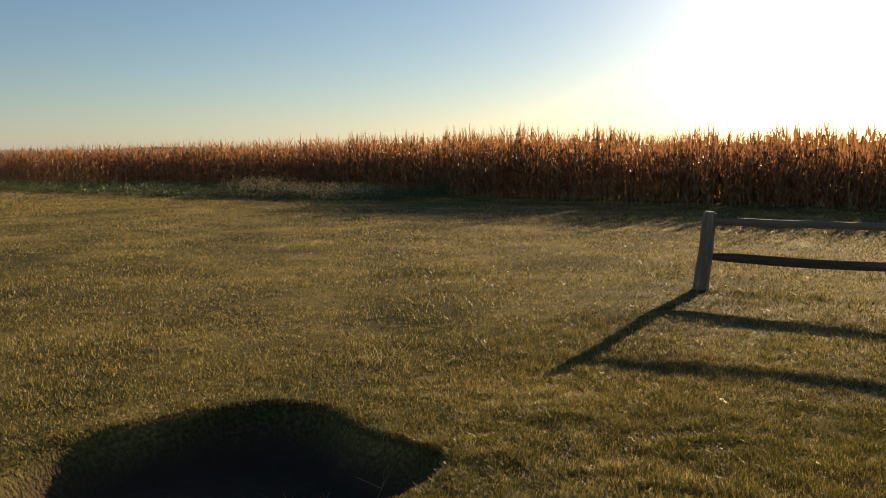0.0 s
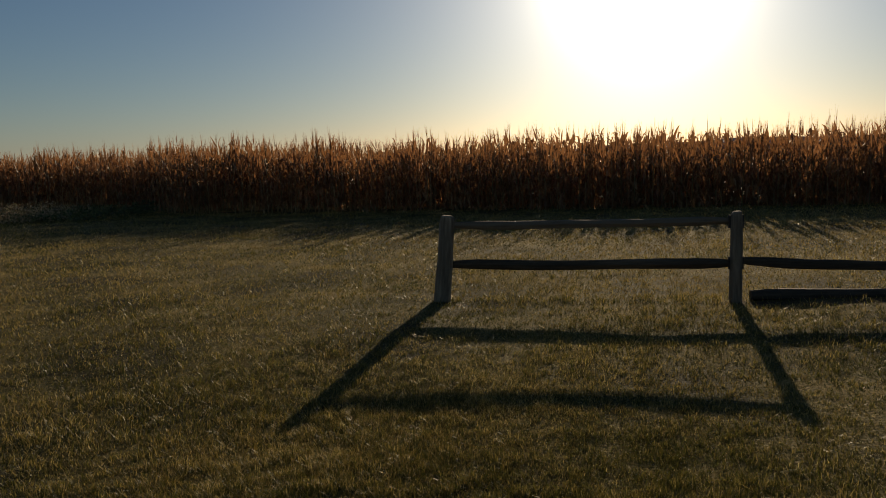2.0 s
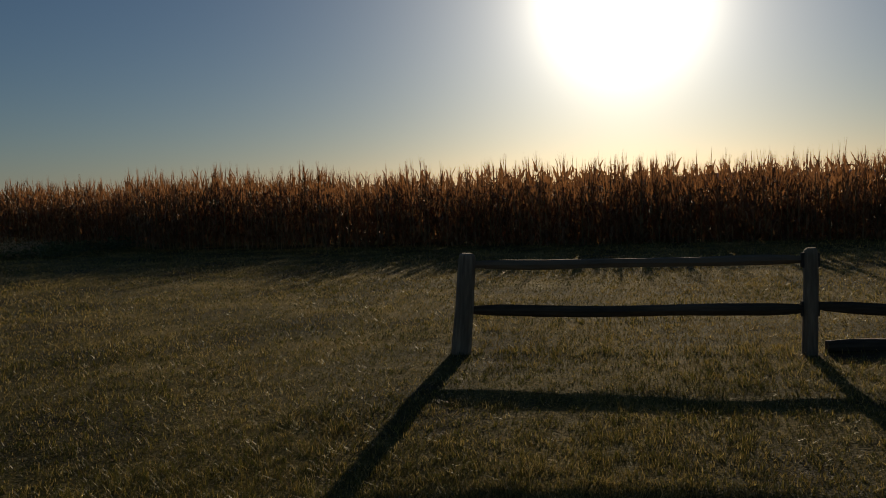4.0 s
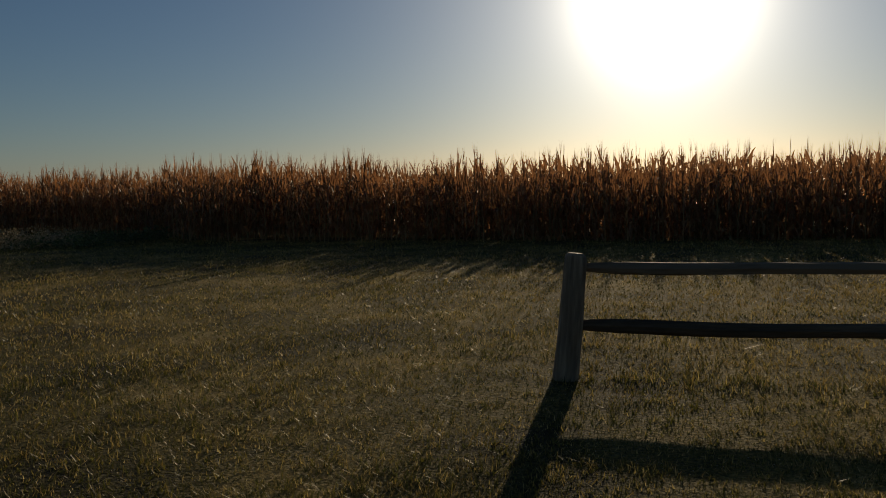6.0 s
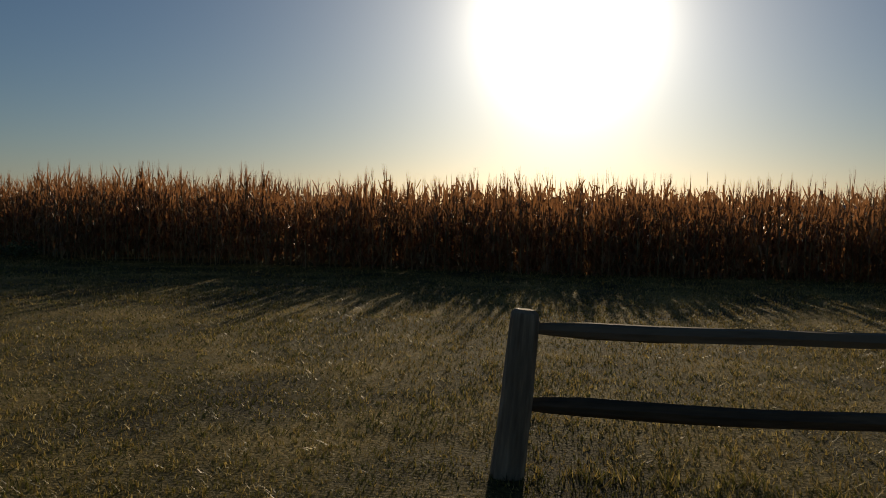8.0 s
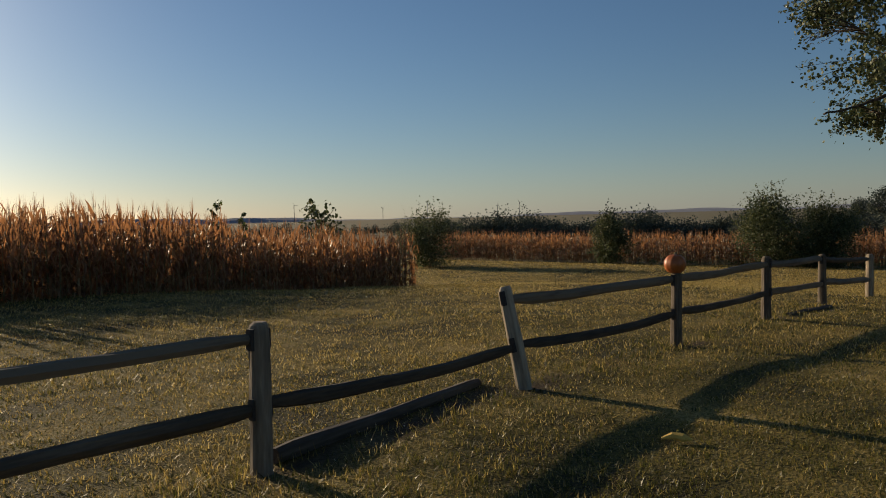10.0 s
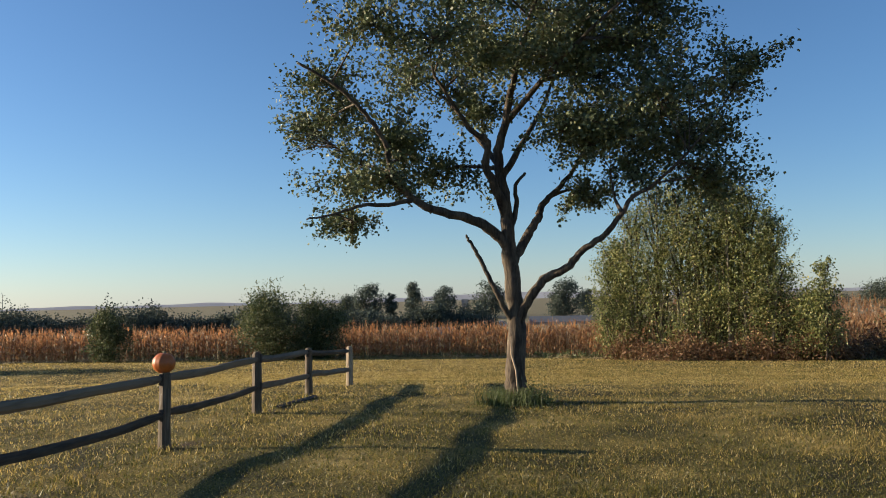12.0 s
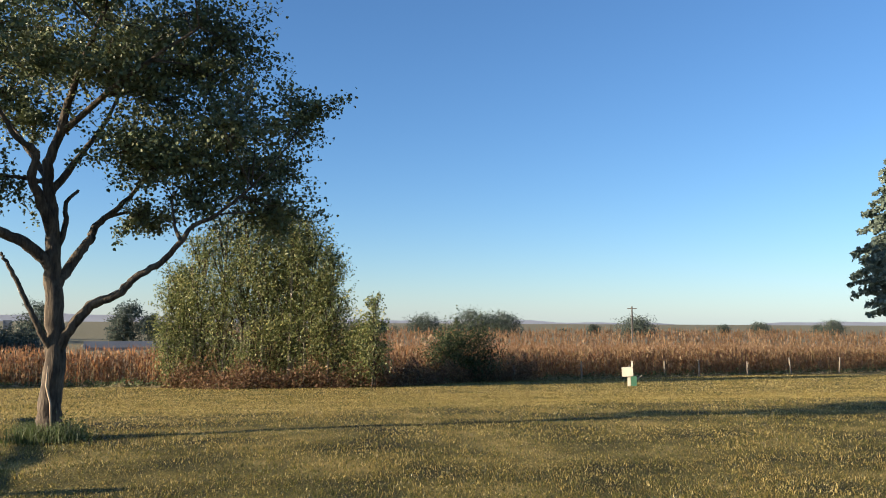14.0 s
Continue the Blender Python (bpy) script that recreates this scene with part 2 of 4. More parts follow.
def curve_through(nodes, per=4):
    """Catmull-Rom points through nodes."""
    P = [Vector(n) for n in nodes]
    out = []
    for i in range(len(P) - 1):
        a, b, c, d = P[max(i - 1, 0)], P[i], P[i + 1], P[min(i + 2, len(P) - 1)]
        for k in range(per):
            t = k / per
            out.append(0.5 * (2 * b + (c - a) * t + (2 * a - 5 * b + 4 * c - d) * t * t + (3 * b - a - 3 * c + d) * t ** 3))
    out.append(P[-1])
    return out


def leaf_mesh(name, centres, size, mats, rng, droop=0.35, broad=False):
    """Many small kite-shaped leaves, each folded on its midrib, at the centres (n x 3)."""
    n = len(centres)
    s = size * rng.uniform(0.6, 1.3, (n, 1))
    ax = rng.normal(size=(n, 3))
    ax[:, 2] -= droop
    ax /= np.linalg.norm(ax, axis=1, keepdims=True)
    up = rng.normal(size=(n, 3)) * 0.7 + np.array([0, 0, 1.0])
    side = np.cross(ax, up)
    side /= np.linalg.norm(side, axis=1, keepdims=True) + 1e-9
    nor = np.cross(side, ax)
    if broad:
        rim = [(-0.5, 0.0), (-0.38, 0.34), (0.02, 0.44), (0.55, 0.0), (0.02, -0.44), (-0.38, -0.34)]
        v = np.stack([centres + ax * s * a + side * s * b + nor * s * 0.3 * abs(b) for a, b in rim], 1).reshape(-1, 3)
        i = np.arange(n)[:, None] * 6
        f = np.concatenate([i + np.array([[0, 3, 2, 1]]), i + np.array([[0, 5, 4, 3]])], 0)
        return mesh_of(name, v, f, mats)
    tip, base = centres + ax * s * 0.55, centres - ax * s * 0.5
    mid = centres - ax * s * 0.05
    l = mid + side * s * 0.42 + nor * s * 0.13
    r = mid - side * s * 0.42 + nor * s * 0.13
    v = np.stack([base, l, tip, r], 1).reshape(-1, 3)
    i = np.arange(n)[:, None] * 4
    f = np.concatenate([i + np.array([[0, 2, 1]]), i + np.array([[0, 3, 2]])], 0)
    return mesh_of(name, v, f, mats)


def clump_points(rng, centre, radii, n):
    """Points in an uneven, hollowed ellipsoid."""
    d = rng.normal(size=(n, 3))
    d /= np.linalg.norm(d, axis=1, keepdims=True)
    rad = rng.uniform(0.2, 1.0, (n, 1)) ** 0.5
    ph = rng.uniform(0, 6.28, 3)
    rad = rad * (0.85 + 0.22 * np.sin(d[:, :1] * 5 + ph[0]) + 0.2 * np.sin(d[:, 1:2] * 6 + ph[1]) + 0.15 * np.sin(d[:, 2:] * 7 + ph[2]))
    return np.asarray(centre) + d * rad * np.asarray(radii)


KX = [-4000, 9, 14, 20, 28, 35, 45, 60, 75, 120, 170, 300, 600, 1500, 4000]
KZ = [0, 0, -0.06, -0.25, -0.9, -1.25, -1.7, -2.4, -2.7, -3.5, -4.0, -2.5, 0, 2.5, 4.0]


def smooth01(t):
    t = np.clip(t, 0, 1)
    return t * t * (3 - 2 * t)


def gz(x, y):
    """Height of the land without its small bumps."""
    x, y = np.asarray(x, dtype=float), np.asarray(y, dtype=float)
    z = np.interp(x, KX, KZ)
    return z - 0.6 * smooth01((y - 18) / 14) * smooth01((x - 8) / 10) * (1 - smooth01((x - 32) / 16))


def pit(x, y):
    """0 outside, 1 on the floor of the bare pit in the lawn."""
    ex, ey = (x - 1.72) / 1.15, (y - 3.72 - 0.02 * (x - 1.72)) / 1.2
    a = np.arctan2(ey, ex)
    r = (np.abs(ex) ** 3 + np.abs(ey) ** 3) ** (1 / 3) * (1 + 0.05 * np.sin(2 * a + 0.6) + 0.06 * np.sin(5 * a + 1.0))
    return 1 - smooth01((r - 0.80) / 0.20)


def bare(x, y):
    """Bare earth along the fence: under the fallen rail and round the feet of the posts."""
    # the strip south of the fallen rail also paints in its cast shadow
    b = 0.95 * np.exp(-((y - 10.92 - 0.27 * (x - 5.1)) / 0.24) ** 2) * smooth01((x - 4.9) / 0.4) * smooth01((8.0 - x) / 0.6)
    for px, py, k, w in ((8.2, 11.45, 0.9, 0.6), (5.0, 10.9, 0.7, 0.35), (11.2, 11.62, 0.75, 0.5), (14.3, 11.95, 0.7, 0.55), (15.9, 12.1, 0.7, 0.8), (9.4, 11.55, 0.5, 0.45)):
        b = np.maximum(b, k * np.exp(-((x - px) / w) ** 2 - ((y - py) / 0.24) ** 2))
    return b * (0.75 + 0.25 * np.sin(7 * x + 3 * np.sin(9 * y)))


def bumps(x, y):
    near = np.exp(-(np.hypot(x - 6, y - 8) / 19) ** 2)
    b = 0.012 * np.sin(2.1 * x + 1.3 * np.sin(1.7 * y)) * np.sin(1.9 * y + 0.8 * np.sin(2.3 * x)) + 0.02 * np.sin(0.7 * x + 0.4) * np.sin(0.9 * y + 1.1 * np.sin(0.5 * x))
    b = b + 0.06 * np.exp(-((x - 6.5) ** 2 / 6 + (y - 6.8) ** 2 / 4)) - 0.08 * np.exp(-((x - 1.4) ** 2 / 5 + (y - 6.8) ** 2 / 3))
    b = b + 0.007 * np.sin(4.3 * x + 1.9 * np.sin(2.7 * y + 0.7)) * np.sin(5.1 * y + 1.6 * np.sin(3.1 * x)) * (0.5 + 0.5 * np.sin(0.8 * x + 1.1 * y))
    swath = np.sin(10.2 * y + 2.4 * np.sin(0.31 * x + 0.4) + 1.3 * np.sin(0.93 * x)) * (0.5 + 0.5 * np.sin(1.7 * x + 2.1 * np.sin(1.1 * y))) * (0.6 + 0.4 * np.sin(0.8 * y - 0.5 * x))
    b = b + 0.006 * swath * smooth01((y - 8) / 4)
    return near * b


def ground_z(x, y):
    return gz(x, y) + bumps(x, y) - 0.34 * pit(x, y)


# ---- ground ----
def axis(knots):
    out = []
    for a, b, s in knots:
        out.append(np.arange(a, b, s))
    return np.unique(np.round(np.concatenate(out), 4))


def build_ground():
    far = [120, 150, 190, 240, 300, 380, 480, 600, 800, 1100, 1500, 2200, 3200, 4000]
    xs = np.concatenate([[-v for v in far[::-1]], axis([(-100, -30, 4), (-30, -1, 0.4), (-1, 4, 0.08), (4, 24, 0.2), (24, 40, 0.6), (40, 101, 2.5)]), far])
    ys = np.concatenate([[-v for v in far[::-1]], axis([(-100, -30, 4), (-30, 0, 0.8), (0, 2.4, 0.2), (2.4, 6, 0.08), (6, 22, 0.2), (22, 40, 0.6), (40, 101, 4)]), far])
    X, Y = np.meshgrid(xs, ys)
    Z = ground_z(X, Y)
    rng = np.random.default_rng(3)
    Z = Z - 0.05 * pit(X, Y) * rng.uniform(0, 1, X.shape)
    nx, ny = len(xs), len(ys)
    v = np.stack([X, Y, Z], -1).reshape(-1, 3)
    i = (np.arange(ny - 1)[:, None] * nx + np.arange(nx - 1)[None]).reshape(-1, 1)
    f = i + np.array([[0, 1, nx + 1, nx]])
    me = mesh_of("ground", v, f, M_LAWN, smooth=True)
    soil = (pit(X, Y) + bare(X, Y)).ravel()
    a = me.attributes.new("soil", "FLOAT", "POINT")
    a.data.foreach_set("value", np.clip(soil * 1.6 - 0.2, 0, 1).astype(np.float32))
    # far ground blends into the haze-greyed field tone
    field_haze = smooth01((np.hypot(X - 10, Y - 5) - 60) / 60).ravel() * 0.85
    a = me.attributes.new("field", "FLOAT", "POINT")
    a.data.foreach_set("value", field_haze.astype(np.float32))
    return tagged(new("ground", me), "mown lawn with yellowing dewy grass and a bare pit", "lawn", kind="structure")


build_ground()

# ---- split-rail fence ----
POSTS = [(1.87, 10.85, 0.96, 0.19, (0.08, 0.03)), (4.97, 11.02, 0.93, 0.145, (0.0, 0.0)), (7.90, 11.45, 0.93, 0.145, (-0.07, 0.17)),
         (10.92, 11.70, 0.87, 0.14, (0.0, 0.0)), (13.91, 12.00, 0.91, 0.145, (0.03, 0.0)), (16.90, 12.38, 0.90, 0.14, (0.0, 0.0)), (19.91, 12.65, 0.86, 0.16, (0.0, 0.0))]


def post_mesh(height, width, seed):
    """Split post: uneven, slightly tapering, with chamfered top. Its two mortises along the fence are dark blocks added
    later, not cut.
    """
    rng = random.Random(seed)
    bm = bmesh.new()
    levels = [-0.12, 0.02, 0.25, 0.45, 0.62, height - 0.06, height - 0.02, height]
    rings = []
    ox, oy = 0, 0
    for z in levels:
        t = max(z, 0) / height
        k = 1 - 0.12 * t
        if z > height - 0.03:
            k *= 0.9 if z < height else 0.66
        ox += rng.uniform(-0.006, 0.006)
        oy += rng.uniform(-0.006, 0.006)
        ring = []
        for q in range(12):
            a = 2 * math.pi * q / 12
            sq = 1 / max(abs(math.cos(a)), abs(math.sin(a)))
            r = width / 2 * k * (0.55 * sq + 0.42) * (1 + rng.uniform(-0.05, 0.05))
            ring.append(bm.verts.new((ox + math.cos(a) * r * 0.92, oy + math.sin(a) * r, z)))
        rings.append(ring)
    for r0, r1 in zip(rings, rings[1:]):
        for q in range(12):
            bm.faces.new((r0[q], r0[(q + 1) % 12], r1[(q + 1) % 12], r1[q]))
    bm.faces.new(rings[-1])
    return bm


def mortise_mesh(w):
    bm = bmesh.new()
    bmesh.ops.create_cube(bm, size=1)
    for v in bm.verts:
        v.co = Vector((v.co.x * w, v.co.y * 0.05, v.co.z * 0.13))
    bmesh.ops.bevel(bm, geom=bm.edges[:], offset=0.012, segments=1)
    return bm


def rail_mesh(a, b, seed, tall=0.115, deep=0.085, sag=0.0, blunt=0.55):
    """Split rail from a to b in world metres: irregular section, flattened ends, slight bends. Its own x runs along it."""
    rng = random.Random(seed)
    length = (b - a).length
    n = 16
    bm = bmesh.new()
    rings = []
    ph = [rng.uniform(0, 6.28) for _ in range(4)]
    skew = [rng.uniform(0.8, 1.15) for _ in range(8)]
    for i in range(n + 1):
        t = i / n
        end = min(1, blunt + 4.5 * min(t, 1 - t))
        y = 0.012 * math.sin(4 * t + ph[0]) + 0.004 * math.sin(11 * t + ph[1])
        z = 0.008 * math.sin(4 * t + ph[2]) + 0.0035 * math.sin(13 * t + ph[3]) - sag * 4 * t * (1 - t)
        ring = []
        for q in range(8):
            an = 2 * math.pi * q / 8
            k = skew[q] * (1 + rng.uniform(-0.05, 0.05)) * (0.92 + 0.12 * math.sin(7 * t + q))
            ring.append(bm.verts.new((t * length, y + math.cos(an) * deep / 2 * k * end, z + math.sin(an) * tall / 2 * k * end)))
        rings.append(ring)
    for r0, r1 in zip(rings, rings[1:]):
        for q in range(8):
            bm.faces.new((r0[q], r1[q], r1[(q + 1) % 8], r0[(q + 1) % 8]))
    bm.faces.new(rings[0])
    bm.faces.new(rings[-1][::-1])
    bmesh.ops.recalc_face_normals(bm, faces=bm.faces[:])
    return bm


def along(a, b):
    d = b - a
    return Matrix.Translation(a) @ d.to_track_quat("X", "Z").to_matrix().to_4x4()


def build_fence():
    f = tagged(empty("fence", 0, 0, 0), "weathered grey split-rail fence, one post leaning", "fence")
    base, tops = [], []
    for i, (x, y, h, w, lean) in enumerate(POSTS):
        z = float(ground_z(x, y))
        up = Vector((lean[0], lean[1], h))
        m = Matrix.Translation((x, y, z)) @ up.to_track_quat("Z", "Y").to_matrix().to_4x4()
        d = Vector(POSTS[min(i + 1, 6)][:2]) - Vector(POSTS[max(i - 1, 0)][:2])
        m = m @ pose(0, 0, 0, 0, 0, math.degrees(math.atan2(d.y, d.x)))
        p = part("post", (post_mesh(h, w, 10 + i), M_WOOD), f, "leaning weathered post" if i == 2 else "", m)
        for k, ob in enumerate(p.data.polygons):
            ob.use_smooth = False
        spin = (0, 0, 0, -28, -35, -15, -30)[i]
        p.matrix_basis = m @ pose(0, 0, 0, 0, 0, spin)
        for lv in (0.39, 0.80):
            part("mortise", (mortise_mesh(w * 1.02), M_HOLE_SHADE), p, "", pose(0, 0, 0, 0, 0, -spin) @ pose(0.05 if i == 0 else -0.05 if i == 6 else 0, 0, lv * h / 0.9))
        base.append(m)
    def at_post(i, z, side):
        return base[i] @ Vector((side, 0, z * POSTS[i][2] / 0.9))
    low, high = 0.39, 0.80
    for i in range(6):
        for lv, tag in ((low, "low"), (high, "high")):
            if i == 1 and tag == "high":
                continue
            a = at_post(i, lv + (0.02 if i % 2 else -0.01), 0.02)
            b = at_post(i + 1, lv + (-0.02 if i % 2 else 0.01), -0.02)
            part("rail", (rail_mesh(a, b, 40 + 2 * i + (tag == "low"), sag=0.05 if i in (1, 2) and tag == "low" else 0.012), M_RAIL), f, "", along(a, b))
    return f


build_fence()


def fallen_rail(x0, y0, z0, x1, y1, z1, seed, tall, label):
    a, b = Vector((x0, y0, float(ground_z(x0, y0)) + z0)), Vector((x1, y1, float(ground_z(x1, y1)) + z1))
    ob = part("fallen_rail", (rail_mesh(a, b, seed, tall=tall, deep=0.11, blunt=0.85), M_DARKRAIL), None, label, along(a, b))
    return tagged(ob, category="fence rail")


fallen_rail(5.12, 11.10, 0.05, 7.75, 11.86, 0.01, 71, 0.14, "weathered split rail fallen on the grass below the fence")
fallen_rail(14.7, 12.05, 0.005, 16.75, 12.20, 0.01, 72, 0.07, "short weathered rail lying in the grass by a post")


def pumpkin(x, y, z, r):
    bm = bmesh.new()
    bmesh.ops.create_uvsphere(bm, u_segments=40, v_segments=18, radius=1)
    for v in bm.verts:
        a = math.atan2(v.co.y, v.co.x)
        k = 1 - 0.055 * (0.5 + 0.5 * math.cos(10 * a)) ** 3
        dip = 0.16 * math.exp(-(v.co.x ** 2 + v.co.y ** 2) / 0.05)
        v.co = Vector((v.co.x * k * r * 1.04, v.co.y * k * r, (v.co.z * 0.93 - math.copysign(dip, v.co.z)) * r))
    for f in bm.faces:
        f.smooth = True
    e = tagged(empty("pumpkin", x, y, z), "round orange ribbed pumpkin set on a fence post", "pumpkin")
    part("body", (bm, M_PUMPKIN), e, "", pose(0, 0, r * 0.74, 6, 4, 30))
    vs, fs = tube([(0, 0, r * 1.5), (0.01, 0, r * 1.62), (0.025, 0.01, r * 1.72)], [0.03, 0.018, 0.016], 7)
    part("stem", mesh_of("stem", vs, fs, M_STEM), e, "dry brown stem")


pumpkin(10.92, 11.70, float(ground_z(10.92, 11.70)) + 0.862, 0.128)

# ---- corn ----
def corn_template(rng, lod, upper=False):
    """One dried corn plant about 2.2 m tall: stalk, long drooping leaves, hanging ear, branched tassel. Returns verts, tris, slots."""
    V, F, S = [], [], []

    def add(vs, fs, slot):
        o = len(V)
        V.extend([tuple(v) for v in vs])
        for f in fs:
            if len(f) == 4:
                F.extend([(o + f[0], o + f[1], o + f[2]), (o + f[0], o + f[2], o + f[3])])
                S.extend([slot, slot])
            else:
                F.append(tuple(o + q for q in f))
                S.append(slot)
    h = rng.uniform(1.72, 2.12)
    lx, ly = rng.uniform(-0.12, 0.12), rng.uniform(-0.12, 0.12)
    st = [(lx * t * t, ly * t * t, h * t) for t in (0, 0.35, 0.7, 1.0)]
    vs, fs = tube(st, [0.016, 0.014, 0.011, 0.006], 3 if lod else 4, cap=False)
    if not upper:
        add(vs, fs, 1)
    nl = 4 if upper else 8 if lod else 14
    a0 = rng.uniform(0, 6.28)
    for i in range(nl):
        t = (0.55 if upper else 0.07) + (0.43 if upper else 0.91) * i / nl + rng.uniform(-0.03, 0.03)
        a = a0 + math.pi * (i % 2) + rng.uniform(-0.6, 0.6)
        L = rng.uniform(0.5, 0.85) * (0.62 if t > 0.8 else 1.0)
        w = rng.uniform(0.021, 0.038) * (1.45 if lod else 1.0)
        p = Vector((lx * t * t, ly * t * t, h * t))
        seg = 4 if lod else 6
        # dried leaves rise close to the stalk, then fold over and hang; the top ones stay upright
        fold = rng.uniform(0.3, 0.6) if t < 0.78 else rng.uniform(0.6, 1.3)
        rise, hang = rng.uniform(1.05, 1.45), rng.uniform(-1.5, -0.9)
        pts = [p]
        for s in range(seg):
            d = rise + (hang - rise) * float(smooth01(((s + 0.5) / seg - fold + 0.17) / 0.34))
            p = p + Vector((math.cos(a) * math.cos(d), math.sin(a) * math.cos(d), math.sin(d))) * (L / seg)
            pts.append(p)
            a += rng.uniform(-0.25, 0.25)
        vs, fs = [], []
        tw = rng.uniform(-0.6, 0.6)
        for s, q in enumerate(pts):
            k = w * (0.7 + 0.5 * (s > 0)) * (1 - s / (len(pts) - 0.6)) + 0.003
            tt = a + math.pi / 2 + tw * s
            sv = Vector((math.cos(tt), math.sin(tt), 0.5 * math.sin(tw * s)))
            vs += [q - sv * k, q + sv * k]
        for s in range(len(pts) - 1):
            fs.append((2 * s, 2 * s + 1, 2 * s + 3, 2 * s + 2))
        add(vs, fs, 0)
    if not upper and (not lod or rng.random() < 0.6):
        a = rng.uniform(0, 6.28)
        z = h * rng.uniform(0.48, 0.6)
        c, s_ = math.cos(a), math.sin(a)
        vs, fs = tube([(c * 0.02, s_ * 0.02, z), (c * 0.06, s_ * 0.06, z + 0.02), (c * 0.10, s_ * 0.10, z - 0.08), (c * 0.11, s_ * 0.11, z - 0.19)], [0.012, 0.03, 0.032, 0.006], 5, cap=False)
        add(vs, fs, 0)
    top = Vector((lx, ly, h))
    for i in range(4 if lod else 7):
        a, sp, L = rng.uniform(0, 6.28), rng.uniform(0.02, 0.30), rng.uniform(0.24, 0.48)
        q = top + Vector((math.cos(a) * sp, math.sin(a) * sp, 1)).normalized() * L
        sv = Vector((-math.sin(a), math.cos(a), 0)) * 0.0065
        add([top - sv, top + sv, q], [(0, 1, 2)], 0)
    return np.array(V), np.array(F), np.array(S)


def plant_mesh(name, templates, xy, zs, scale, rng, mats):
    Vs, Fs, Ss, o = [], [], [], 0
    which = rng.integers(0, len(templates), len(xy))
    for k, (v, f, s) in enumerate(templates):
        idx = np.nonzero(which == k)[0]
        n = len(idx)
        if not n:
            continue
        a = rng.uniform(0, 2 * np.pi, n)
        sc = scale * rng.uniform(0.84, 1.1, n) * (1 + 0.035 * np.sin(1.9 * xy[idx, 0] + 0.8 * xy[idx, 1]) + 0.03 * np.sin(0.53 * xy[idx, 0] + 1.3))
        c, si = np.cos(a), np.sin(a)
        x = (v[None, :, 0] * c[:, None] - v[None, :, 1] * si[:, None]) * sc[:, None] + xy[idx, 0:1]
        y = (v[None, :, 0] * si[:, None] + v[None, :, 1] * c[:, None]) * sc[:, None] + xy[idx, 1:2]
        z = v[None, :, 2] * sc[:, None] + zs[idx, None]
        Vs.append(np.stack([x, y, z], -1).reshape(-1, 3))
        Fs.append((f[None] + (np.arange(n) * len(v))[:, None, None]).reshape(-1, 3) + o)
        Ss.append(np.tile(s, n))
        o += n * len(v)
    return mesh_of(name, np.concatenate(Vs), np.concatenate(Fs), mats, np.concatenate(Ss))


NORTH_EDGE_X = [-90, -20, -15, -12, 9, 12, 16, 21, 26, 40]
NORTH_EDGE_Y = [31, 30, 28, 25.3, 25.3, 26.2, 28.3, 30.5, 32.5, 60]


